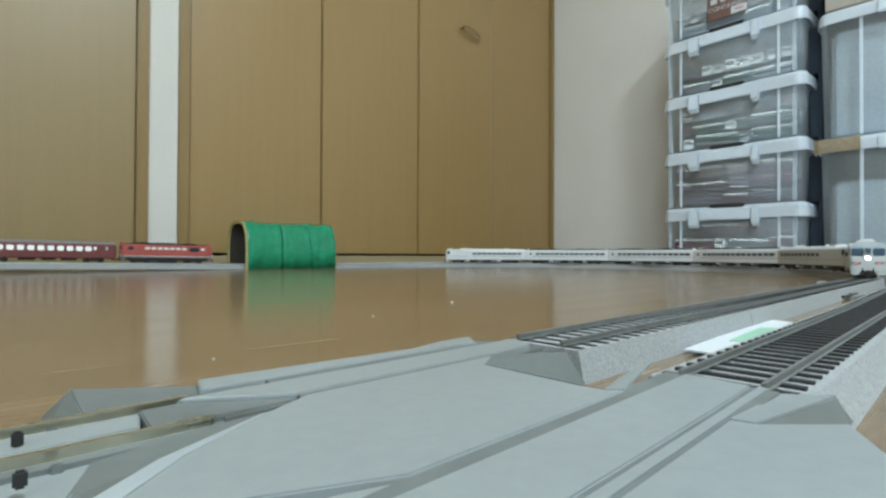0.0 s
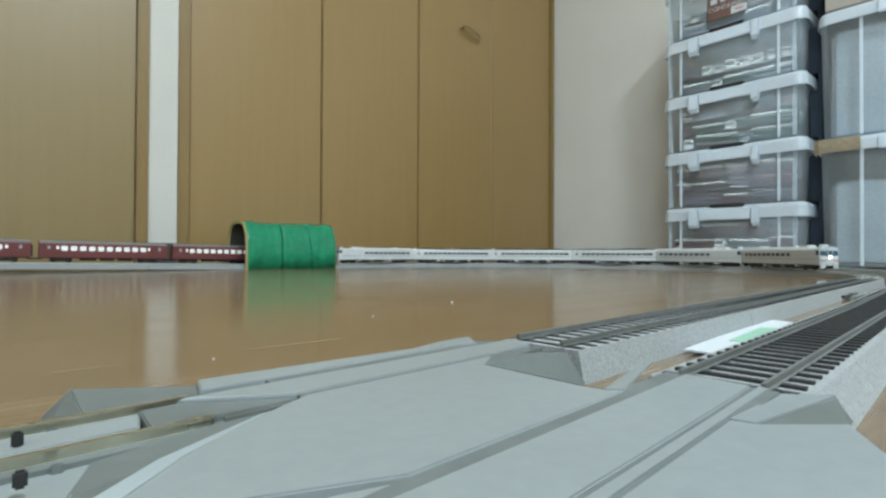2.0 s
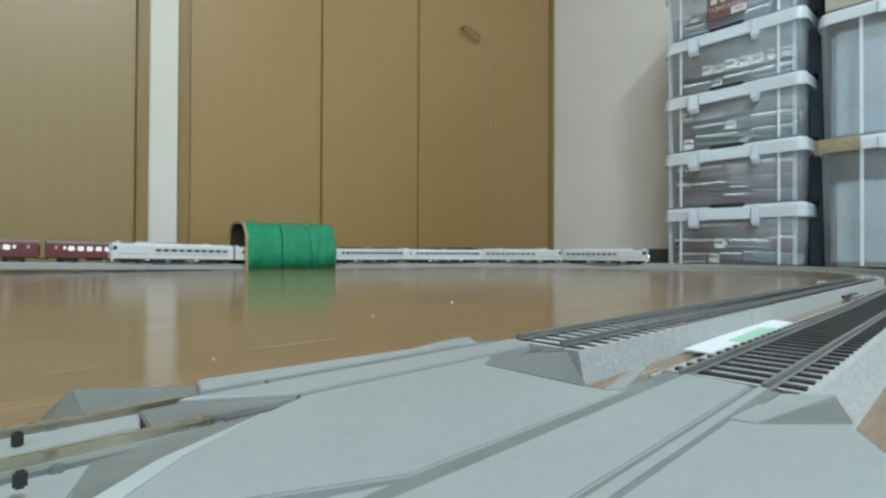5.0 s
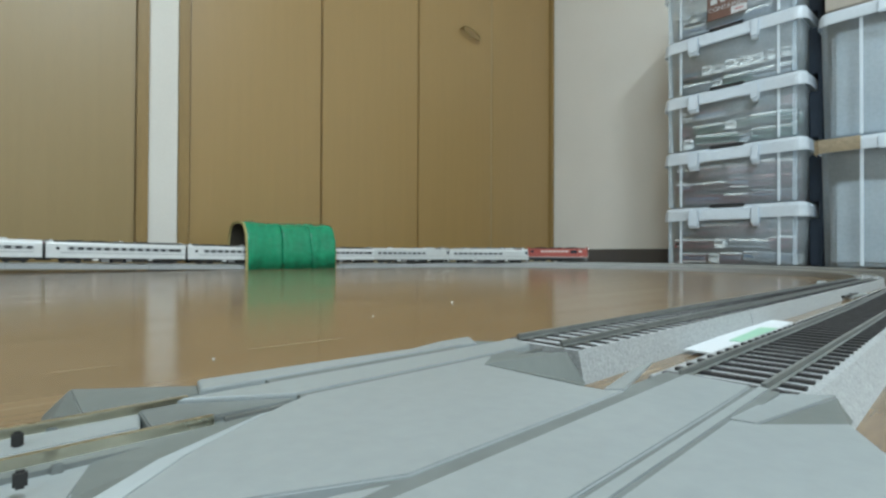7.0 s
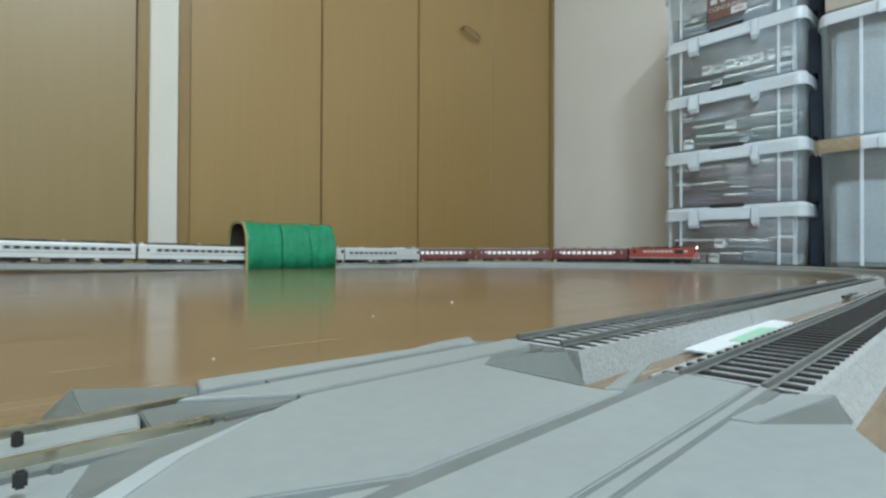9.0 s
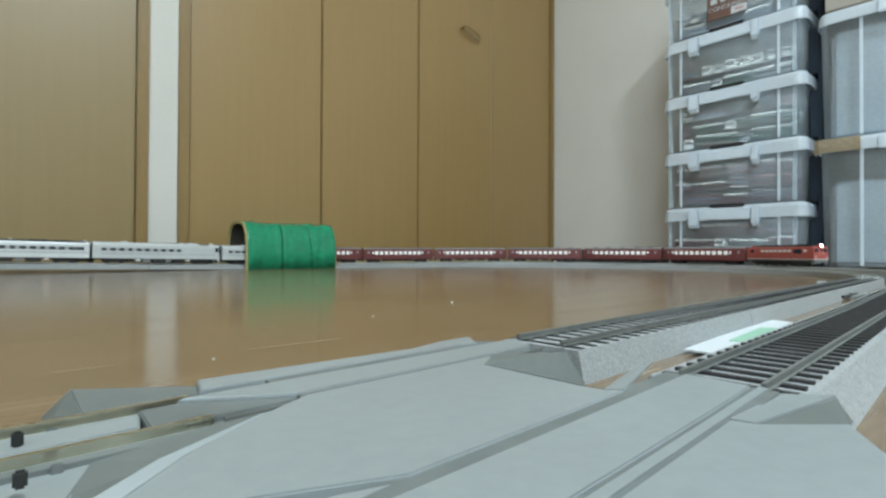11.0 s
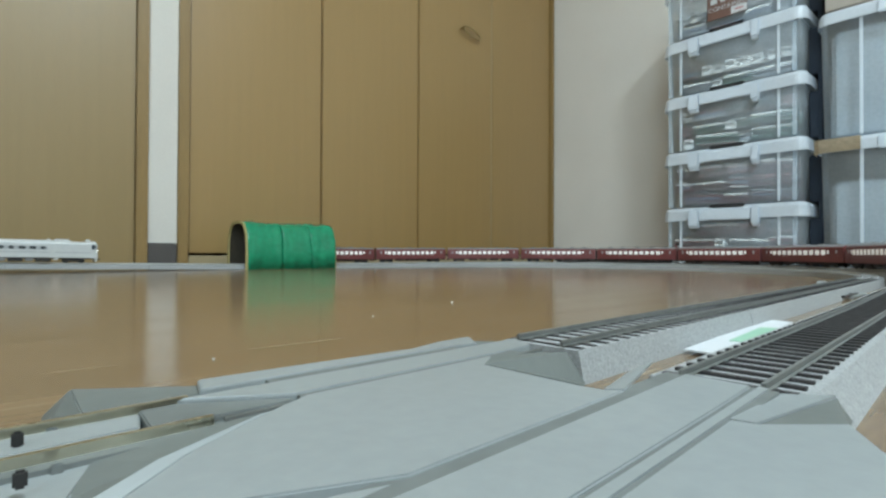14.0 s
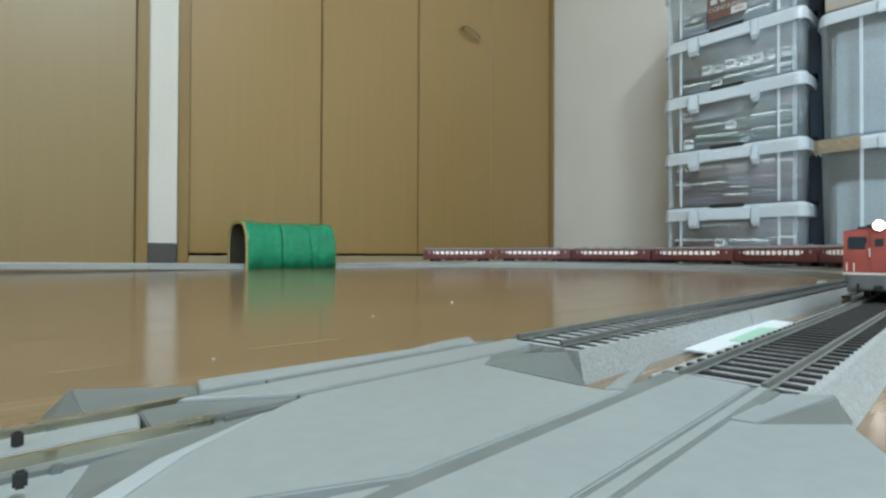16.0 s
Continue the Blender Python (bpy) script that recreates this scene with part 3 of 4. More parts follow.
def passenger_car(label):
    """A maroon coach, 0.243 long over its body; its floor is 0 at rail top."""
    c = thing("passenger_coach", label, "model coach", "red train")
    h, w = 0.1205, 0.0177
    bm = prism(B(), roof_outline(w, 0.0105, 0.0385, 0.0425), -h, h)
    part("body", bm, M_RED_CAR, c)
    bm = prism(B(), [(-w * 0.93, 0.0402), (-w * 0.7, 0.0435), (-w * 0.3, 0.0452), (w * 0.3, 0.0452), (w * 0.7, 0.0435), (w * 0.93, 0.0402)], -h + 0.001, h - 0.001)
    part("roof", bm, M_ROOF, c, "grey roof")
    for x in (-0.085, -0.045, 0.0, 0.045, 0.085):
        part("ventilator", block(B(), x - 0.006, x + 0.006, -0.005, 0.005, 0.0448, 0.0472, 0.0008), M_ROOF, c)
    for side in (-1, 1):
        for i in range(10):
            window(c, -0.0775 + 0.0164 * i, side * w, 0.0247, 0.0345, 0.0057, M_LIT)
        window(c, -0.0892, side * w, 0.0275, 0.0340, 0.0024, M_LIT)
        window(c, 0.0822, side * w, 0.0275, 0.0340, 0.0024, M_LIT)
        for x in (-0.104, 0.104):
            window(c, x, side * w, 0.0275, 0.0345, 0.0026, M_GREYBAND, "door_window")
            part("door", block(B(), x - 0.0062, x + 0.0062, side * w - 0.0003, side * w + 0.0003, 0.0115, 0.0372), M_RED_CAR, c)
    for x0, x1 in ((-0.048, -0.020), (-0.010, 0.014), (0.024, 0.050)):
        part("underfloor_box", block(B(), x0, x1, -0.013, 0.013, 0.0045, 0.0108, 0.0008), M_UNDER, c)
    part("underframe", block(B(), -h + 0.002, h - 0.002, -0.0145, 0.0145, 0.0088, 0.0108), M_UNDER, c)
    bogie(c, -0.082), bogie(c, 0.082)
    coupler(c, -h), coupler(c, h)
    part("gangway", block(B(), h - 0.0005, h + 0.0035, -0.006, 0.006, 0.012, 0.036, 0.0006), M_UNDER, c)
    return c


def locomotive():
    c = thing("electric_locomotive", "vermilion model locomotive with a lit headlight and grey skirt", "model locomotive", "red train")
    h, w = 0.0985, 0.0178
    bm = prism(B(), roof_outline(w, 0.0165, 0.0400, 0.0432), -h + 0.003, h - 0.003)
    b = part("body", bm, M_RED_LOCO, c)
    for s in (-1, 1):
        # slanted cab front, narrower than the body
        bm = B()
        zs = (0.0165, 0.0285, 0.0418)
        a = [[bm.verts.new((s * (h - 0.003), y, z)) for z in zs] for y in (-w, 0, w)]
        f = [[bm.verts.new((s * (h - (0.0 if z < 0.03 else 0.0022) - (0.0 if y == 0 else 0.0010)), y * 0.97, z)) for z in zs] for y in (-w, 0, w)]
        for i in range(2):
            for j in range(2):
                bm.faces.new((f[i][j], f[i + 1][j], f[i + 1][j + 1], f[i][j + 1]))
        for j in range(2):
            bm.faces.new((a[0][j], f[0][j], f[0][j + 1], a[0][j + 1])), bm.faces.new((f[2][j], a[2][j], a[2][j + 1], f[2][j + 1]))
        for i in range(2):
            bm.faces.new((f[i][2], f[i + 1][2], a[i + 1][2], a[i][2]))
        bmesh.ops.recalc_face_normals(bm, faces=bm.faces[:])
        cab = part("cab_front", bm, M_RED_LOCO, c)
        for y in (-0.0106, 0.0106):
            part("windscreen", block(B(), s * (h - 0.0014) - 0.0007, s * (h - 0.0014) + 0.0007, y - 0.0046, y + 0.0046, 0.0300, 0.0382, 0.0006), M_GLASS_DARK, cab)
        part("front_door", block(B(), s * h - 0.0008, s * h + 0.0004, -0.0040, 0.0040, 0.0170, 0.0395, 0.0004), M_RED_LOCO, cab)
        part("door_window", block(B(), s * h - 0.0004, s * h + 0.0007, -0.0024, 0.0024, 0.0318, 0.0372, 0.0004), M_GLASS_DARK, cab)
        for y in (-0.0045, 0.0045, -0.0120, -0.0155, 0.0120, 0.0155):
            z0, z1 = (0.0262, 0.0312) if abs(y) < 0.005 else (0.0172, 0.0225)
            bm = tube(B(), (s * (h + 0.0009), y, z0), (s * (h + 0.0009), y, z1), 0.00035, 6)
            part("handrail", bm, M_LOCO_STRIPE, cab)
        part("front_stripe", block(B(), s * h - 0.0012, s * h + 0.0006, -w * 0.98, w * 0.98, 0.0153, 0.0166), M_LOCO_STRIPE, cab)
        bm = B()
        tube(bm, (s * (h - 0.007), 0, 0.0445), (s * (h - 0.0002), 0, 0.0445), 0.0034, 16)
        part("headlight_housing", bm, M_RED_LOCO, c)
        bm = tube(B(), (s * (h - 0.0010), 0, 0.0445), (s * (h + 0.0001), 0, 0.0445), 0.0029, 16)
        part("headlight", bm, M_HEAD if s > 0 else M_LOCO_GREY, c, "glowing round headlight" if s > 0 else "", False)
        part("pilot", block(B(), s * (h - 0.003) - 0.003, s * (h - 0.003) + 0.003, -0.0150, 0.0150, 0.0062, 0.0160, 0.0012), M_LOCO_GREY, c)
        for y in (-0.010, 0.010):
            part("air_hose", tube(B(), (s * (h + 0.0012), y, 0.0050), (s * (h + 0.0012), y, 0.0100), 0.0007, 6), M_UNDER, c)
            part("step", block(B(), s * (h - 0.006) - 0.003, s * (h - 0.006) + 0.003, y * 1.4 - 0.002, y * 1.4 + 0.002, 0.0045, 0.0120, 0.0005), M_LOCO_GREY, c)
        coupler(c, s * (h + 0.002))
    part("skirt", block(B(), -h + 0.002, h - 0.002, -w + 0.0004, w - 0.0004, 0.0118, 0.0153, 0.0008), M_LOCO_GREY, c)
    for side in (-1, 1):
        part("stripe", block(B(), -h + 0.004, h - 0.004, side * w - 0.0004, side * w + 0.0004, 0.0153, 0.0166), M_LOCO_STRIPE, c)
        for i in range(7):
            window(c, -0.046 + 0.0132 * i, side * w, 0.0312, 0.0366, 0.0055, M_GREYBAND if side > 0 else M_LOCO_STRIPE, "louvre")
        window(c, 0.056, side * w, 0.0275, 0.0372, 0.0115, M_GLASS_DARK, "cab_side_window")
        window(c, 0.076, side * w, 0.0310, 0.0365, 0.0050, M_LOCO_STRIPE, "side_plate")
        window(c, -0.080, side * w, 0.0300, 0.0370, 0.0055, M_GLASS_DARK, "cab_side_window")
    part("roof", block(B(), -h + 0.010, h - 0.010, -0.0125, 0.0125, 0.0425, 0.0446, 0.0010), M_ROOF_DARK, c, "dark grey roof")
    for x in (-0.055, 0.045):
        bm = B()
        for y in (-0.009, 0.009):
            tube(bm, (x - 0.018, y, 0.0458), (x + 0.018, y, 0.0458), 0.0007, 6)
            tube(bm, (x - 0.016, y, 0.0460), (x + 0.012, y * 0.6, 0.0480), 0.0005, 6)
        for xx in (-0.018, 0.0, 0.018):
            tube(bm, (x + xx, -0.010, 0.0458), (x + xx, 0.010, 0.0458), 0.0007, 6)
        part("pantograph", bm, M_UNDER, c, "folded dark pantograph")
    for x in (-0.015, 0.008):
        part("roof_unit", block(B(), x - 0.008, x + 0.008, -0.006, 0.006, 0.0442, 0.0475, 0.0008), M_ROOF_DARK, c)
    part("underframe", block(B(), -h + 0.012, h - 0.012, -0.0135, 0.0135, 0.0060, 0.0120, 0.0010), M_UNDER, c)
    for x in (-0.058, 0.0, 0.058):
        bogie(c, x)
    return c


def white_car(cab, label, shade=M_WHITE_CAR, lit=False):
    """A diesel railcar, 0.258 over its body; with cab, its +x end is a driving end."""
    c = thing("diesel_railcar", label, "model railcar", "white train")
    h, w = 0.1290, 0.0180
    x1 = h - 0.012 if cab else h
    bm = prism(B(), roof_outline(w, 0.0108, 0.0385, 0.0435), -h, x1)
    part("body", bm, shade, c)
    bm = prism(B(), [(-w * 0.90, 0.0405), (-w * 0.66, 0.0440), (-w * 0.3, 0.0456), (w * 0.3, 0.0456), (w * 0.66, 0.0440), (w * 0.90, 0.0405)], -h + (0.001 if cab else 0.012), x1 - (0.034 if cab else 0.006))
    part("roof", bm, shade if cab else M_ROOF_DARK, c, "white roof" if cab else "dark grey roof")
    if cab:
        for x, half in ((-0.070, 0.006), (0.046, 0.003), (0.068, 0.012)):
            part("air_conditioner", block(B(), x - half, x + half, -0.009, 0.009, 0.0440, 0.0482, 0.0010), M_WHITE_PURE, c)
    else:
        for x in (-0.120, 0.002, 0.122):
            part("roof_vent", block(B(), x - 0.003, x + 0.003, -0.006, 0.006, 0.0428, 0.0474, 0.0010), M_WHITE_PURE, c)
        for x in (-0.080, -0.040, 0.045, 0.085):
            part("air_conditioner", block(B(), x - 0.014, x + 0.014, -0.009, 0.009, 0.0448, 0.0466, 0.0008), M_ROOF_DARK, c)
    for side in (-1, 1):
        first, last = (-0.116, 0.044) if cab else (-0.094, 0.120)
        part("window_band", block(B(), first, last, side * w - 0.0002, side * w + 0.0003, 0.0262, 0.0335), M_GREYBAND, c)
        n = 10 if cab else 14
        for i in range(n):
            window(c, first + 0.007 + (last - first - 0.014) * i / (n - 1), side * (w + 0.0003), 0.0270, 0.0328, 0.0052 if i % 3 else 0.0040, M_BAND)
        if not cab:
            part("vestibule_window", block(B(), 0.096, 0.120, side * w - 0.0002, side * w + 0.0009, 0.0265, 0.0332, 0.0003), M_BAND, c, "long dark end window")
            window(c, -0.110, side * (w + 0.0005), 0.0270, 0.0325, 0.0030, M_BAND, "door_window")
        part("belt_line", block(B(), -h + 0.001, x1 - 0.001, side * w - 0.0002, side * w + 0.0004, 0.0205, 0.0222), M_GREYBAND, c)
        for x in (-0.121, 0.052 if cab else -0.110):
            part("door", block(B(), x - 0.0055, x + 0.0055, side * w - 0.0003, side * w + 0.0005, 0.0112, 0.0360), shade, c)
    part("underframe", block(B(), -h + 0.002, h - 0.006, -0.0160, 0.0160, 0.0082, 0.0112), M_UNDER, c)
    for x0, x1_, z0, m in ((-0.064, -0.052, 0.0035, M_UNDER), (-0.050, -0.040, 0.0050, M_WHITE_PURE), (-0.036, -0.020, 0.0030, M_ROOF), (-0.016, 0.006, 0.0025, M_UNDER), (0.010, 0.022, 0.0035, M_ROOF), (0.026, 0.050, 0.0025, M_UNDER), (0.054, 0.062, 0.0060, M_WHITE_PURE)):
        part("underfloor_box", block(B(), x0, x1_, -0.0168, 0.0168, z0, 0.0100, 0.0008), m, c)
    bogie(c, -0.088), bogie(c, 0.088)
    coupler(c, -h)
    part("gangway", block(B(), -h - 0.0035, -h + 0.0005, -0.007, 0.007, 0.010, 0.037, 0.0006), M_UNDER, c)
    if cab:
        # tall driving end with a wrap-round windscreen and a rounded nose
        bm = prism(B(), roof_outline(w * 0.985, 0.0100, 0.0395, 0.0450), h - 0.0125, h - 0.0035)
        cabp = part("cab", bm, shade, c)
        bm = B()
        block(bm, h - 0.0060, h - 0.0006, -w * 0.95, w * 0.95, 0.0070, 0.0265, 0.0018)
        part("nose", bm, shade, cabp)
        for y in (-0.0108, 0.0108):
            part("windscreen", block(B(), h - 0.0050, h - 0.0022, y - 0.0060, y + 0.0060, 0.0278, 0.0370, 0.0008), M_CAB_BLUE, cabp)
            part("lamp_housing", block(B(), h - 0.0030, h + 0.0002, y - 0.0058, y + 0.0058, 0.0158, 0.0218, 0.0016), M_ROOF, cabp)
            part("tail_lamp", block(B(), h - 0.0008, h + 0.0006, y - 0.0022, y + 0.0020, 0.0172, 0.0200, 0.0006), M_TAIL, cabp, "red tail lamp")
            part("skirt", block(B(), h - 0.0060, h - 0.0010, y * 1.15 - 0.0048, y * 1.15 + 0.0048, 0.0035, 0.0085, 0.0010), shade, cabp)
            part("cab_side_window", block(B(), h - 0.0118, h - 0.0050, (w + 0.0001) * (1 if y > 0 else -1) - 0.0004, (w + 0.0001) * (1 if y > 0 else -1) + 0.0004, 0.0290, 0.0375), M_GLASS_DARK, cabp)
        part("gangway_door", block(B(), h - 0.0045, h + 0.0004, -0.0046, 0.0046, 0.0090, 0.0398, 0.0006), shade, cabp)
        part("door_window", block(B(), h - 0.0010, h + 0.0008, -0.0032, 0.0032, 0.0296, 0.0372, 0.0004), M_CAB_BLUE, cabp)
        part("brow", block(B(), h - 0.0100, h - 0.0028, -w * 0.93, w * 0.93, 0.0372, 0.0424, 0.0014), M_BLUE, cabp, "pale blue band over the windscreen")
        part("roof_light", block(B(), h - 0.0220, h - 0.0105, -0.0080, 0.0080, 0.0440, 0.0490, 0.0022), M_WHITE_PURE, c, "white roof fairing")
        part("headlight", block(B(), h - 0.0005, h + 0.0012, -0.0030, 0.0030, 0.0225, 0.0270, 0.0010), M_HEAD if lit else M_LOCO_STRIPE, cabp, "glowing headlight" if lit else "")
        part("coupler_recess", block(B(), h - 0.0050, h - 0.0005, -0.0066, 0.0066, 0.0030, 0.0130, 0.0006), M_UNDER, cabp)
        coupler(c, h)
    else:
        coupler(c, h)
    return c


def place(which, s, half, flip=False):
    """Where a car stands whose middle is at s and whose bogies are half before and behind it."""
    ax, ay, _ = on_line(which, s - half)
    bx, by, _ = on_line(which, s + half)
    turn = math.degrees(math.atan2(by - ay, bx - ax)) + (180 if flip else 0)
    za, zb = rise(which, s - half), rise(which, s + half)
    tip = math.degrees(math.atan2(za - zb, 2 * half)) * (-1 if flip else 1)
    return pose((ax + bx) / 2, (ay + by) / 2, RAIL_TOP + (za + zb) / 2, 0, tip, turn)


def raised(car, k, seen=set()):
    """The car made taller by the factor k."""
    for o in car.children_recursive:
        if o.location.z:
            o.location.z *= k
        if o.data.name not in seen:
            seen.add(o.data.name)
            o.data.transform(Matrix.Diagonal((1, 1, k, 1)))


COACH, RAILCAR = 0.2538, 0.2635
LOCO = locomotive()
COACHES = [passenger_car("maroon model coach with a row of bright windows")]
raised(COACHES[0], 1.035)
raised(LOCO, 1.03)
for i in range(7):
    COACHES.append(copy_thing(COACHES[0], pose(0, 0, 0)))
RAILCARS = [white_car(True, "cream-white model railcar with a lit driving end", lit=True)]
RAILCARS.append(white_car(True, "cream-white model railcar with its driving end coupled"))
RAILCARS.append(white_car(False, "white intermediate model railcar with a dark roof", M_WHITE_PURE))
for car in RAILCARS:
    raised(car, 1.015)
for i in range(2):
    RAILCARS.append(copy_thing(RAILCARS[2], pose(0, 0, 0)))
RAILCARS.append(white_car(True, "bright white model railcar with a driving end leading", M_WHITE_PURE))
raised(RAILCARS[5], 1.015)


# ---------------------------------------------------------------- storage boxes
def storage_box(y0, y1, z0, tall, xf, depth, label, group, latches=True, feet=0.0):
    """A clear box with its frosted lid; its front stands at xf. Returns it."""
    b = thing("storage_box", label, "storage box", group, m=pose(xf, y0, z0))
    w, lid = y1 - y0, 0.044 if latches else 0.039
    zb = tall - lid
    f, near, far = 0.014, 0.020, 0.007
    bm = B()
    # tub: four walls that narrow downwards and a bottom
    n = 0.006
    lo = [(f + n, near + n), (depth - f - n, near + n), (depth - f - n, w - far - n), (f + n, w - far - n)]
    hi = [(f, near), (depth - f, near), (depth - f, w - far), (f, w - far)]
    a = [bm.verts.new((x, y, 0.0)) for x, y in lo]
    c = [bm.verts.new((x, y, zb + 0.01)) for x, y in hi]
    bm.faces.new(a[::-1])
    for k in range(4):
        bm.faces.new((a[k], a[(k + 1) % 4], c[(k + 1) % 4], c[k]))
    corners = [e for e in bm.edges if abs(e.verts[0].co.z - e.verts[1].co.z) > 0.05]
    bmesh.ops.bevel(bm, geom=corners, offset=0.018, segments=4, affect="EDGES")
    bmesh.ops.recalc_face_normals(bm, faces=bm.faces[:])
    part("tub", bm, M_BOX, b, "clear plastic tub", True)
    # lid: a skirt that flares downwards and a raised rim, open below
    bm = B()
    rings = []
    for z, inset, r in ((zb, 0.0, 0.030), (zb + 0.010, 0.0008, 0.030), (tall - 0.012, 0.0030, 0.028), (tall - 0.004, 0.0075, 0.024), (tall - 0.001, 0.0150, 0.018), (tall - 0.004, 0.0240, 0.012)):
        ring = []
        for cx, cy, a0 in ((depth - inset - r, w - inset - r, 0), (inset + r, w - inset - r, 90), (inset + r, inset + r, 180), (depth - inset - r, inset + r, 270)):
            for q in range(6):
                t = radians(a0 + 18 * q)
                ring.append(bm.verts.new((cx + r * math.cos(t), cy + r * math.sin(t), z)))
        rings.append(ring)
    for r0, r1 in zip(rings, rings[1:]):
        for k in range(len(r0)):
            bm.faces.new((r0[k], r0[(k + 1) % len(r0)], r1[(k + 1) % len(r0)], r1[k]))
    bm.faces.new(rings[-1])
    part("lid", bm, M_LID, b, "frosted white lid")
    for y in ((0.075, w - 0.060) if latches else (w - 0.100, 0.10)):
        part("rib", block(B(), f - 0.002, f + 0.003, y - 0.0038, y + 0.0038, 0.004, zb + 0.002, 0.0012), M_RIB, b)
    if latches:
        # bars added to give the tub's rounded corners their bright highlight bands
        part("rib", block(B(), f + 0.004, f + 0.010, near + 0.010, near + 0.022, 0.004, zb + 0.002, 0.0015), M_BOX, b)
        part("rib", block(B(), f + 0.004, f + 0.010, w - far - 0.022, w - far - 0.008, 0.004, zb + 0.002, 0.0015), M_BOX, b)
        # middle of the front, with the latch flaps at its ends
        part("front_grip", block(B(), -0.005, 0.004, w * 0.285, w * 0.785, zb - 0.002, tall - 0.010, 0.003), M_LID, b)
        for y, half in ((w * 0.312, 0.013), (w * 0.742, 0.019)):
            bm = B()
            block(bm, -0.009, -0.001, y - half, y + half, zb - 0.020, tall - 0.008, 0.004)
            block(bm, -0.006, 0.010, y - half + 0.004, y + half - 0.003, zb - 0.026, zb - 0.016, 0.003)
            part("latch", bm, M_LID, b, "white snap latch")
        bm = block(B(), 0.001, 0.011, w * 0.39, w * 0.63, tall - 0.006, tall + 0.0040, 0.0022)
        part("carry_handle", bm, M_BLACK, b, "black folding handle")
    else:
        part("front_grip", block(B(), -0.006, 0.004, w * 0.30, w * 0.70, zb - 0.004, tall - 0.004, 0.004), M_LID, b)
    if feet:
        for x in (0.05, depth - 0.05):
            for y in (0.06, w - 0.06):
                part("foot", block(B(), x - 0.015, x + 0.015, y - 0.015, y + 0.015, -feet, 0.0, 0.002), M_LID, b)
    return b


def stored_models(rows, x, ya, yb, z, seed, kinds, group, fronts=0.38):
    """Small model trains lying in layers in a box, some with their fronts to the camera."""
    rng = random.Random(seed)
    for r in range(rows):
        zz = z + 0.046 * r
        y = ya + rng.uniform(0, 0.02)
        while y < yb - 0.03:
            front = rng.random() < fronts
            l = min(0.034 if front else rng.uniform(0.06, 0.14), yb - y)
            body = rng.choice(kinds)
            hgt = rng.uniform(0.030, 0.042)
            lean = rng.uniform(-3, 9) if not front else 0
            t = thing("stored_model_wagon", "small model railway wagon stored in a clear box", "model wagon", group, m=pose(x + rng.uniform(0, 0.006), y, zz, lean * 0.5, 0, rng.uniform(-4, 4)))
            part("body", block(B(), 0, 0.034, 0, l - 0.003, 0.004, hgt - 0.003, 0.002), M_STORED[3 if front and rng.random() < 0.6 else body], t)
            part("roof", block(B(), 0.001 - 0.003 * (not front), 0.033, 0.001, l - 0.004, hgt - (0.004 if front else 0.007), hgt, 0.0015), M_STORED[rng.choice((3, 3, 3, 1, 5))], t)
            part("base", block(B(), 0.003, 0.030, 0.003, l - 0.007, 0.0, 0.0045), M_UNDER, t)
            if front:
                for k in (0.006, 0.018):
                    part("front_window", block(B(), -0.0008, 0.0005, k, k + 0.008, hgt * 0.52, hgt * 0.76), M_BAND, t)
                part("bumper", block(B(), -0.0012, 0.0005, 0.002, l - 0.005, 0.004, 0.008), M_STORED[3], t)
            else:
                part("side_window_band", block(B(), -0.0009, 0.0005, 0.004, l - 0.008, hgt * 0.40, hgt * 0.62), M_BAND if rng.random() < 0.6 else M_STORED[4], t)
                if rng.random() < 0.5:
                    part("side_stripe", block(B(), -0.0008, 0.0005, 0.004, l - 0.007, hgt * 0.14, hgt * 0.24), M_STORED[rng.choice((3, 1, 5))], t)
            y += l + rng.uniform(0.0, 0.010)


XF = 1.74


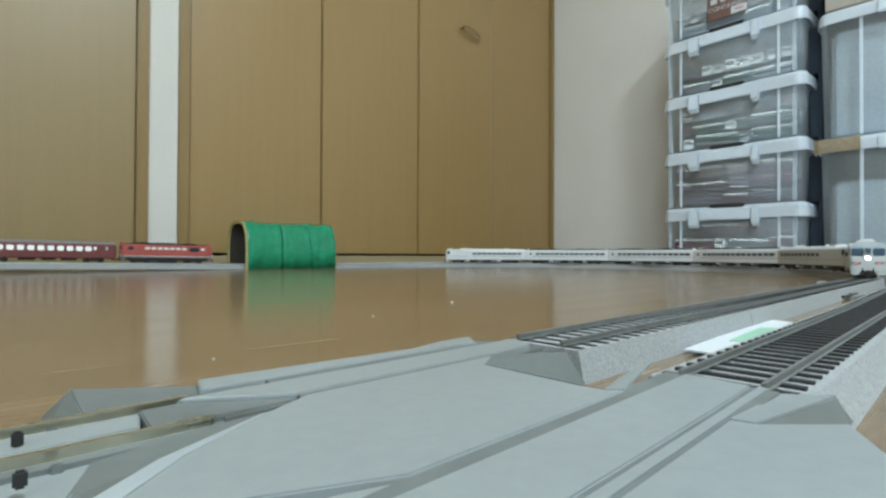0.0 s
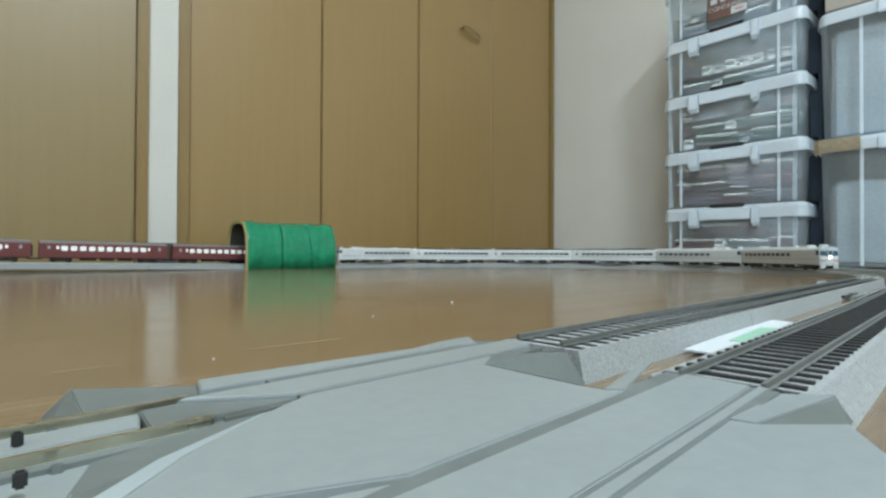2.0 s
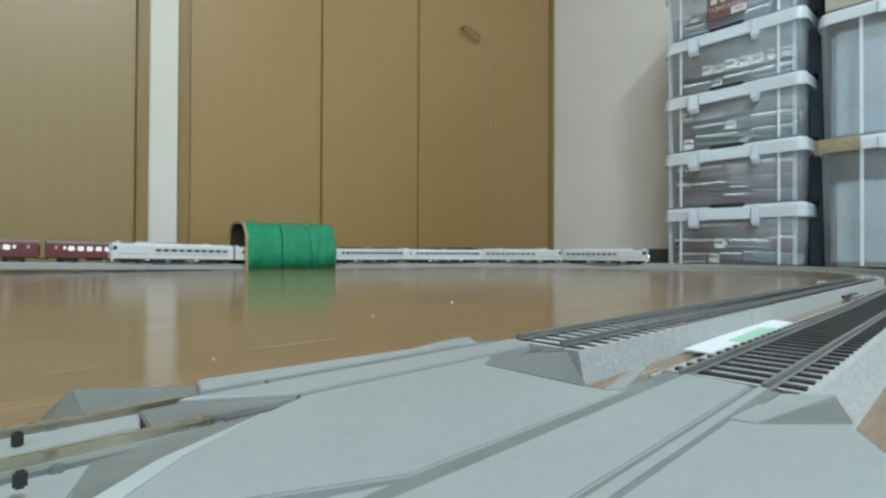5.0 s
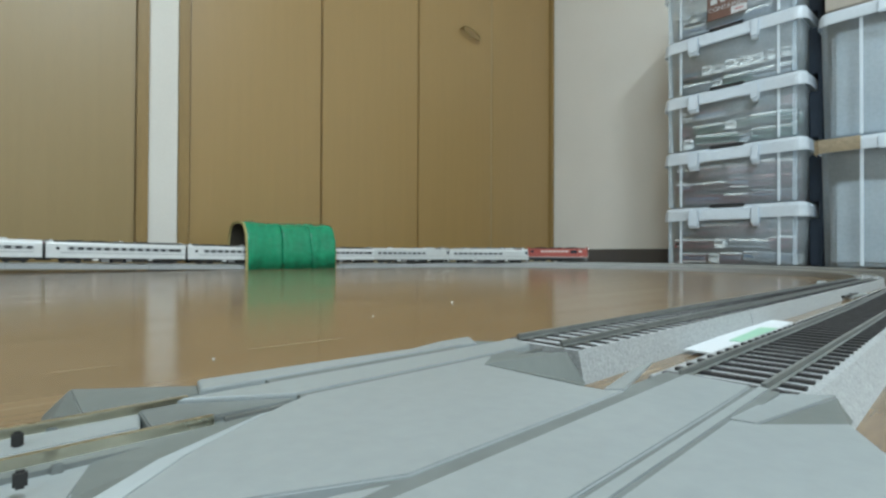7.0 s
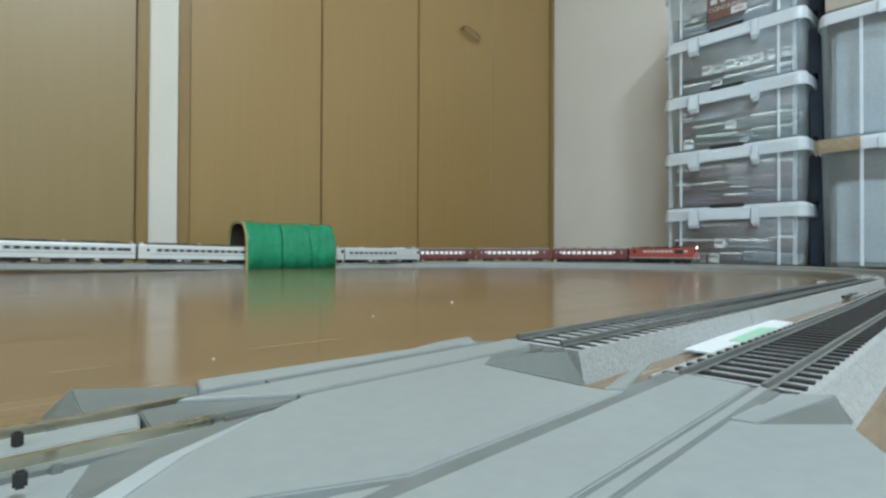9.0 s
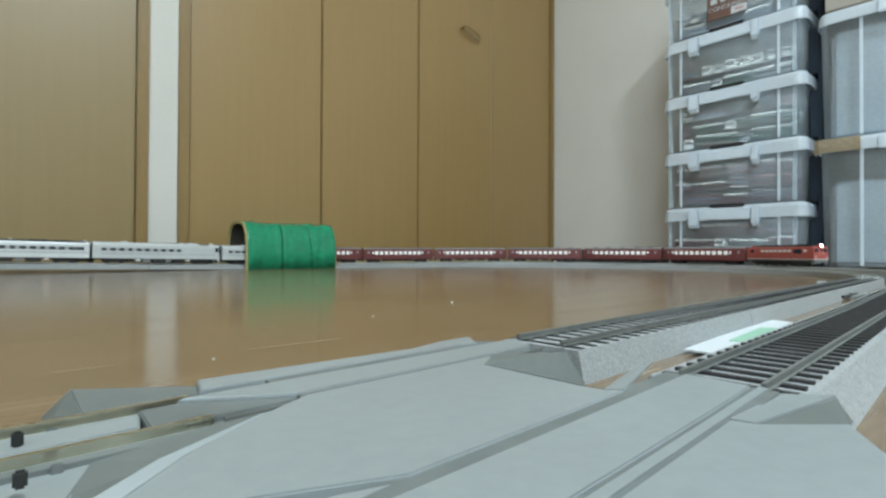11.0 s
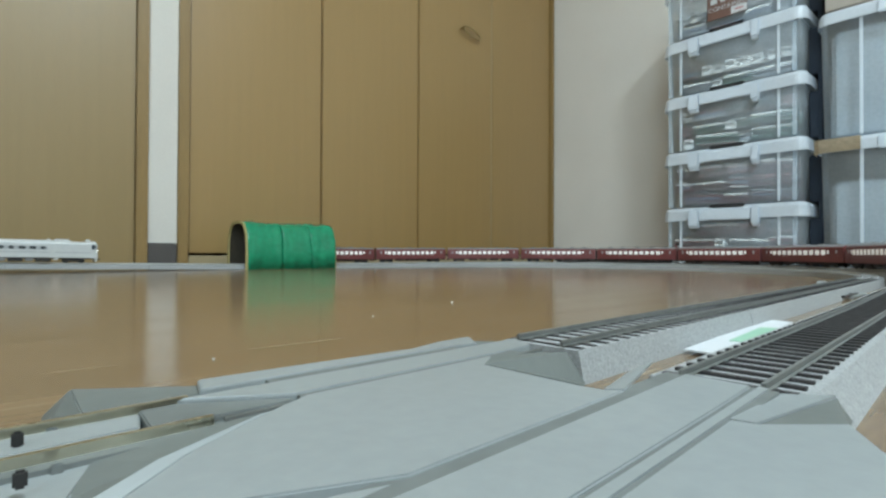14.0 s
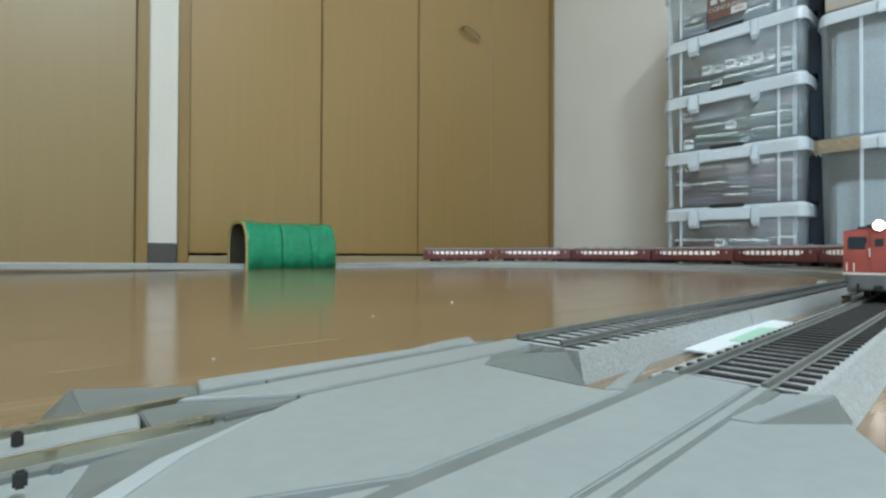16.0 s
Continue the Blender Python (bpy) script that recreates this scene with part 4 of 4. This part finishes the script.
def stacks():
    tall, lift = 0.1907, 0.0098
    lab = "clear stacked storage box with a frosted lid, full of models"
    for k in range(5):
        z = lift + tall * k
        storage_box(0.410, 0.834, z, tall, XF, 0.27, lab, "stack of narrow boxes", feet=lift if k == 0 else 0.0)
        kinds = [(0, 0, 0, 1, 5), (0, 0, 5, 0, 0), (1, 2, 2, 1, 5), (2, 1, 2, 4, 1), (1, 4, 1, 0, 3)][k]
        rows = (3, 3, 3, 2, 2)[k]
        fronts = (0.15, 0.0, 0.45, 0.5, 0.3)[k]
        stored_models(rows, XF + 0.023, 0.446, 0.800, z + 0.004, 11 + k, kinds, "models in the boxes", fronts)
        # a second row farther in
        stored_models(rows, XF + 0.110, 0.446, 0.800, z + 0.004, 31 + k, kinds, "models in the boxes", fronts)
    big = 0.357
    for k in range(2):
        storage_box(-0.06, 0.391, lift + big * k, big, XF, 0.27, "large clear storage box with a frosted lid", "stack of large boxes", latches=False, feet=lift if k == 0 else 0.0)
    bm = block(B(), 0, 0.25, 0, 0.40, 0, 0.30, 0.003)
    t = solid("cardboard_box", bm, M_CARDBOARD, "brown cardboard box on top of a clear box", "box")
    t.matrix_basis = pose(XF + 0.008, -0.03, lift + big * 2)
    # soft packed contents
    rng = random.Random(5)
    for k in range(2):
        for y in (-0.015, 0.112, 0.239):
            bm = block(B(), 0, 0.16, 0, 0.125, 0, (0.230, 0.295)[k] + rng.uniform(-0.012, 0.012), 0.012)
            t = solid("packed_carton", bm, M_CARTON, "pale carton packed in a clear box", "carton", "cartons in the boxes")
            t.matrix_basis = pose(XF + 0.045, y, lift + big * k + 0.002)
    # tape along the lid's front and round its corner
    bm = B()
    zs = [0.0, 0.010, 0.020, 0.030, 0.037]
    path = [(-0.0016, 0.289 + 0.0092 * i) for i in range(11)] + [(0.004, 0.3925), (0.020, 0.3930), (0.042, 0.3932)]
    cols = [[bm.verts.new((x - 0.0012 * rng.random(), y + 0.0008 * rng.random(), z * (1.0 if i < 9 else 1.04 + 0.08 * rng.random()) - (0.003 * rng.random() if i > 8 else 0))) for z in zs] for i, (x, y) in enumerate(path)]
    for c0, c1 in zip(cols, cols[1:]):
        for j in range(4):
            bm.faces.new((c0[j], c1[j], c1[j + 1], c0[j + 1]))
    bmesh.ops.solidify(bm, geom=bm.faces[:], thickness=-0.0004)
    t = solid("packing_tape", bm, M_TAPE, "strip of tan packing tape on a box lid", "tape")
    t.matrix_basis = pose(XF - 0.007, 0, lift + big - 0.040)
    # dark navy slabs added in the gap beside the boxes
    bm = block(B(), 0, 0.15, 0, 0.010, 0, 1.05, 0.003)
    for k in range(5):
        z = lift + tall * k
        block(bm, 0.004, 0.14, 0.006, 0.034, max(z, 0) + 0.002, z + tall - 0.048, 0.004)
    t = solid("folded_cloth", bm, M_NAVY, "dark navy filler between the stacked boxes", "cloth")
    t.matrix_basis = pose(XF + 0.088, 0.394, 0)
    # label in the top box
    t = thing("box_label", "brown printed label with white lettering", "label", m=pose(XF + 0.0105, 0.686, lift + tall * 4 + 0.034))
    part("card", block(B(), 0, 0.001, -0.118, 0, 0, 0.085), M_LABEL, t)
    cu = bpy.data.curves.new("lettering", "FONT")
    cu.body, cu.size, cu.extrude = "CONTAINER", 0.0195, 0.0002
    cu.materials.append(M_PAPER)
    dep = new("lettering", cu)
    me = bpy.data.meshes.new_from_object(dep)
    bpy.data.objects.remove(dep)
    part("lettering", me, None, t, "white printed word", m=Matrix.Translation((-0.0008, -0.003, 0.026)) @ Matrix.Rotation(radians(-90), 4, "Z") @ Matrix.Rotation(radians(90), 4, "X"))
    for a, b_ in ((0.01, 0.03), (0.04, 0.055), (0.065, 0.08)):
        part("printed_bar", block(B(), -0.0009, -0.0001, -b_, -a, 0.050, 0.066), M_PAPER, t)
    part("price_sticker", block(B(), -0.0012, -0.0002, -0.117, -0.072, 0.002, 0.024), M_PAPER, t, "white sticker")
    part("sticker_print", block(B(), -0.0016, -0.0012, -0.108, -0.082, 0.010, 0.016), M_STORED[5], t)


stacks()


# ---------------------------------------------------------------- small things on the floor
def small_things():
    card = thing("paper_card", "white paper card with a pale green print lying between tracks", "paper")
    q = [(0.2119, 0.0924), (0.2125, 0.0796), (0.3473, 0.0892), (0.3497, 0.1037)]
    part("sheet", slab(B(), q, 0.0015, 0.0022), M_PAPER, card)
    q = [(0.2478, 0.0880), (0.2492, 0.0826), (0.3109, 0.0868), (0.3055, 0.0933)]
    part("print", slab(B(), q, 0.0022, 0.0025), M_PAPER_GREEN, card)
    clip = thing("feeder_clip", "small grey plastic feeder clip with a dark prong", "clip", m=pose(0.640, 0.112, 0))
    part("bar", block(B(), -0.03, 0.04, -0.004, 0.004, 0.0, 0.0025, 0.0008), M_PLATE, clip)
    part("prong", tube(B(), (-0.01, 0, 0.0025), (-0.045, 0.010, 0.012), 0.0012, 8), M_UNDER, clip)
    part("prong", tube(B(), (0.01, 0, 0.003), (-0.06, -0.002, 0.0035), 0.0012, 8), M_UNDER, clip)
    strip = solid("plastic_offcut", block(B(), -0.045, 0.045, -0.006, 0.006, 0, 0.0025, 0.0008), M_EDGE, "pale plastic offcut lying on the floor inside the curve", "offcut")
    strip.matrix_basis = pose(0.905, 0.196, 0, 0, 0, 12)
    stick = solid("joint_cover", block(B(), -0.016, 0.016, -0.0035, 0.0035, 0, 0.003, 0.001), M_EDGE, "pale plastic joint cover lying between the tracks", "joint cover")
    stick.matrix_basis = pose(0.86, 0.108, 0, 0, 0, 20)
    for x, y, r in ((0.2851, 0.3135, 0.0012), (0.0629, 0.2036, 0.0005), (0.1836, 0.2775, 0.0006)):
        bm = B()
        bmesh.ops.create_icosphere(bm, subdivisions=1, radius=r)
        t = solid("dust_crumb", bm, M_PAPER, "tiny white crumb on the floor", "crumb", "crumbs")
        t.matrix_basis = pose(x, y, r * 0.7)


small_things()

sleepers("inner", TRACK_IN, END_IN)
sleepers("outer", TRACK_OUT, END_OUT)


# ---------------------------------------------------------------- what moves
RED = [(0.0, -0.422), (1.0, -0.236), (7.0, 0.803), (9.2, 1.172), (11.5, 1.590), (12.5, 1.776), (14.6, 2.162), (16.0, 2.478)]
WHITE = [(0.0, 1.858), (1.5, 1.572), (3.5, 1.205), (7.0, 0.552), (9.0, 0.187), (12.5, -0.421), (14.5, -0.756), (16.0, -1.010)]


def motions():
    times = [0.5 * i for i in range(33)]

    def along(table, t):
        return float(np.interp(t, [a for a, _ in table], [b for _, b in table]))
    loco_half = 0.1035
    walk(LOCO, [(t, place("outer", along(RED, t) - loco_half, 0.05)) for t in times])
    for i, car in enumerate(COACHES):
        walk(car, [(t, place("outer", along(RED, t) - 2 * loco_half - COACH * (i + 0.5), 0.082)) for t in times])
    for i, car in enumerate(RAILCARS):
        flip = i == 5
        walk(car, [(t, place("inner", along(WHITE, t) - RAILCAR * (i + 0.5), 0.088, flip)) for t in times])


motions()
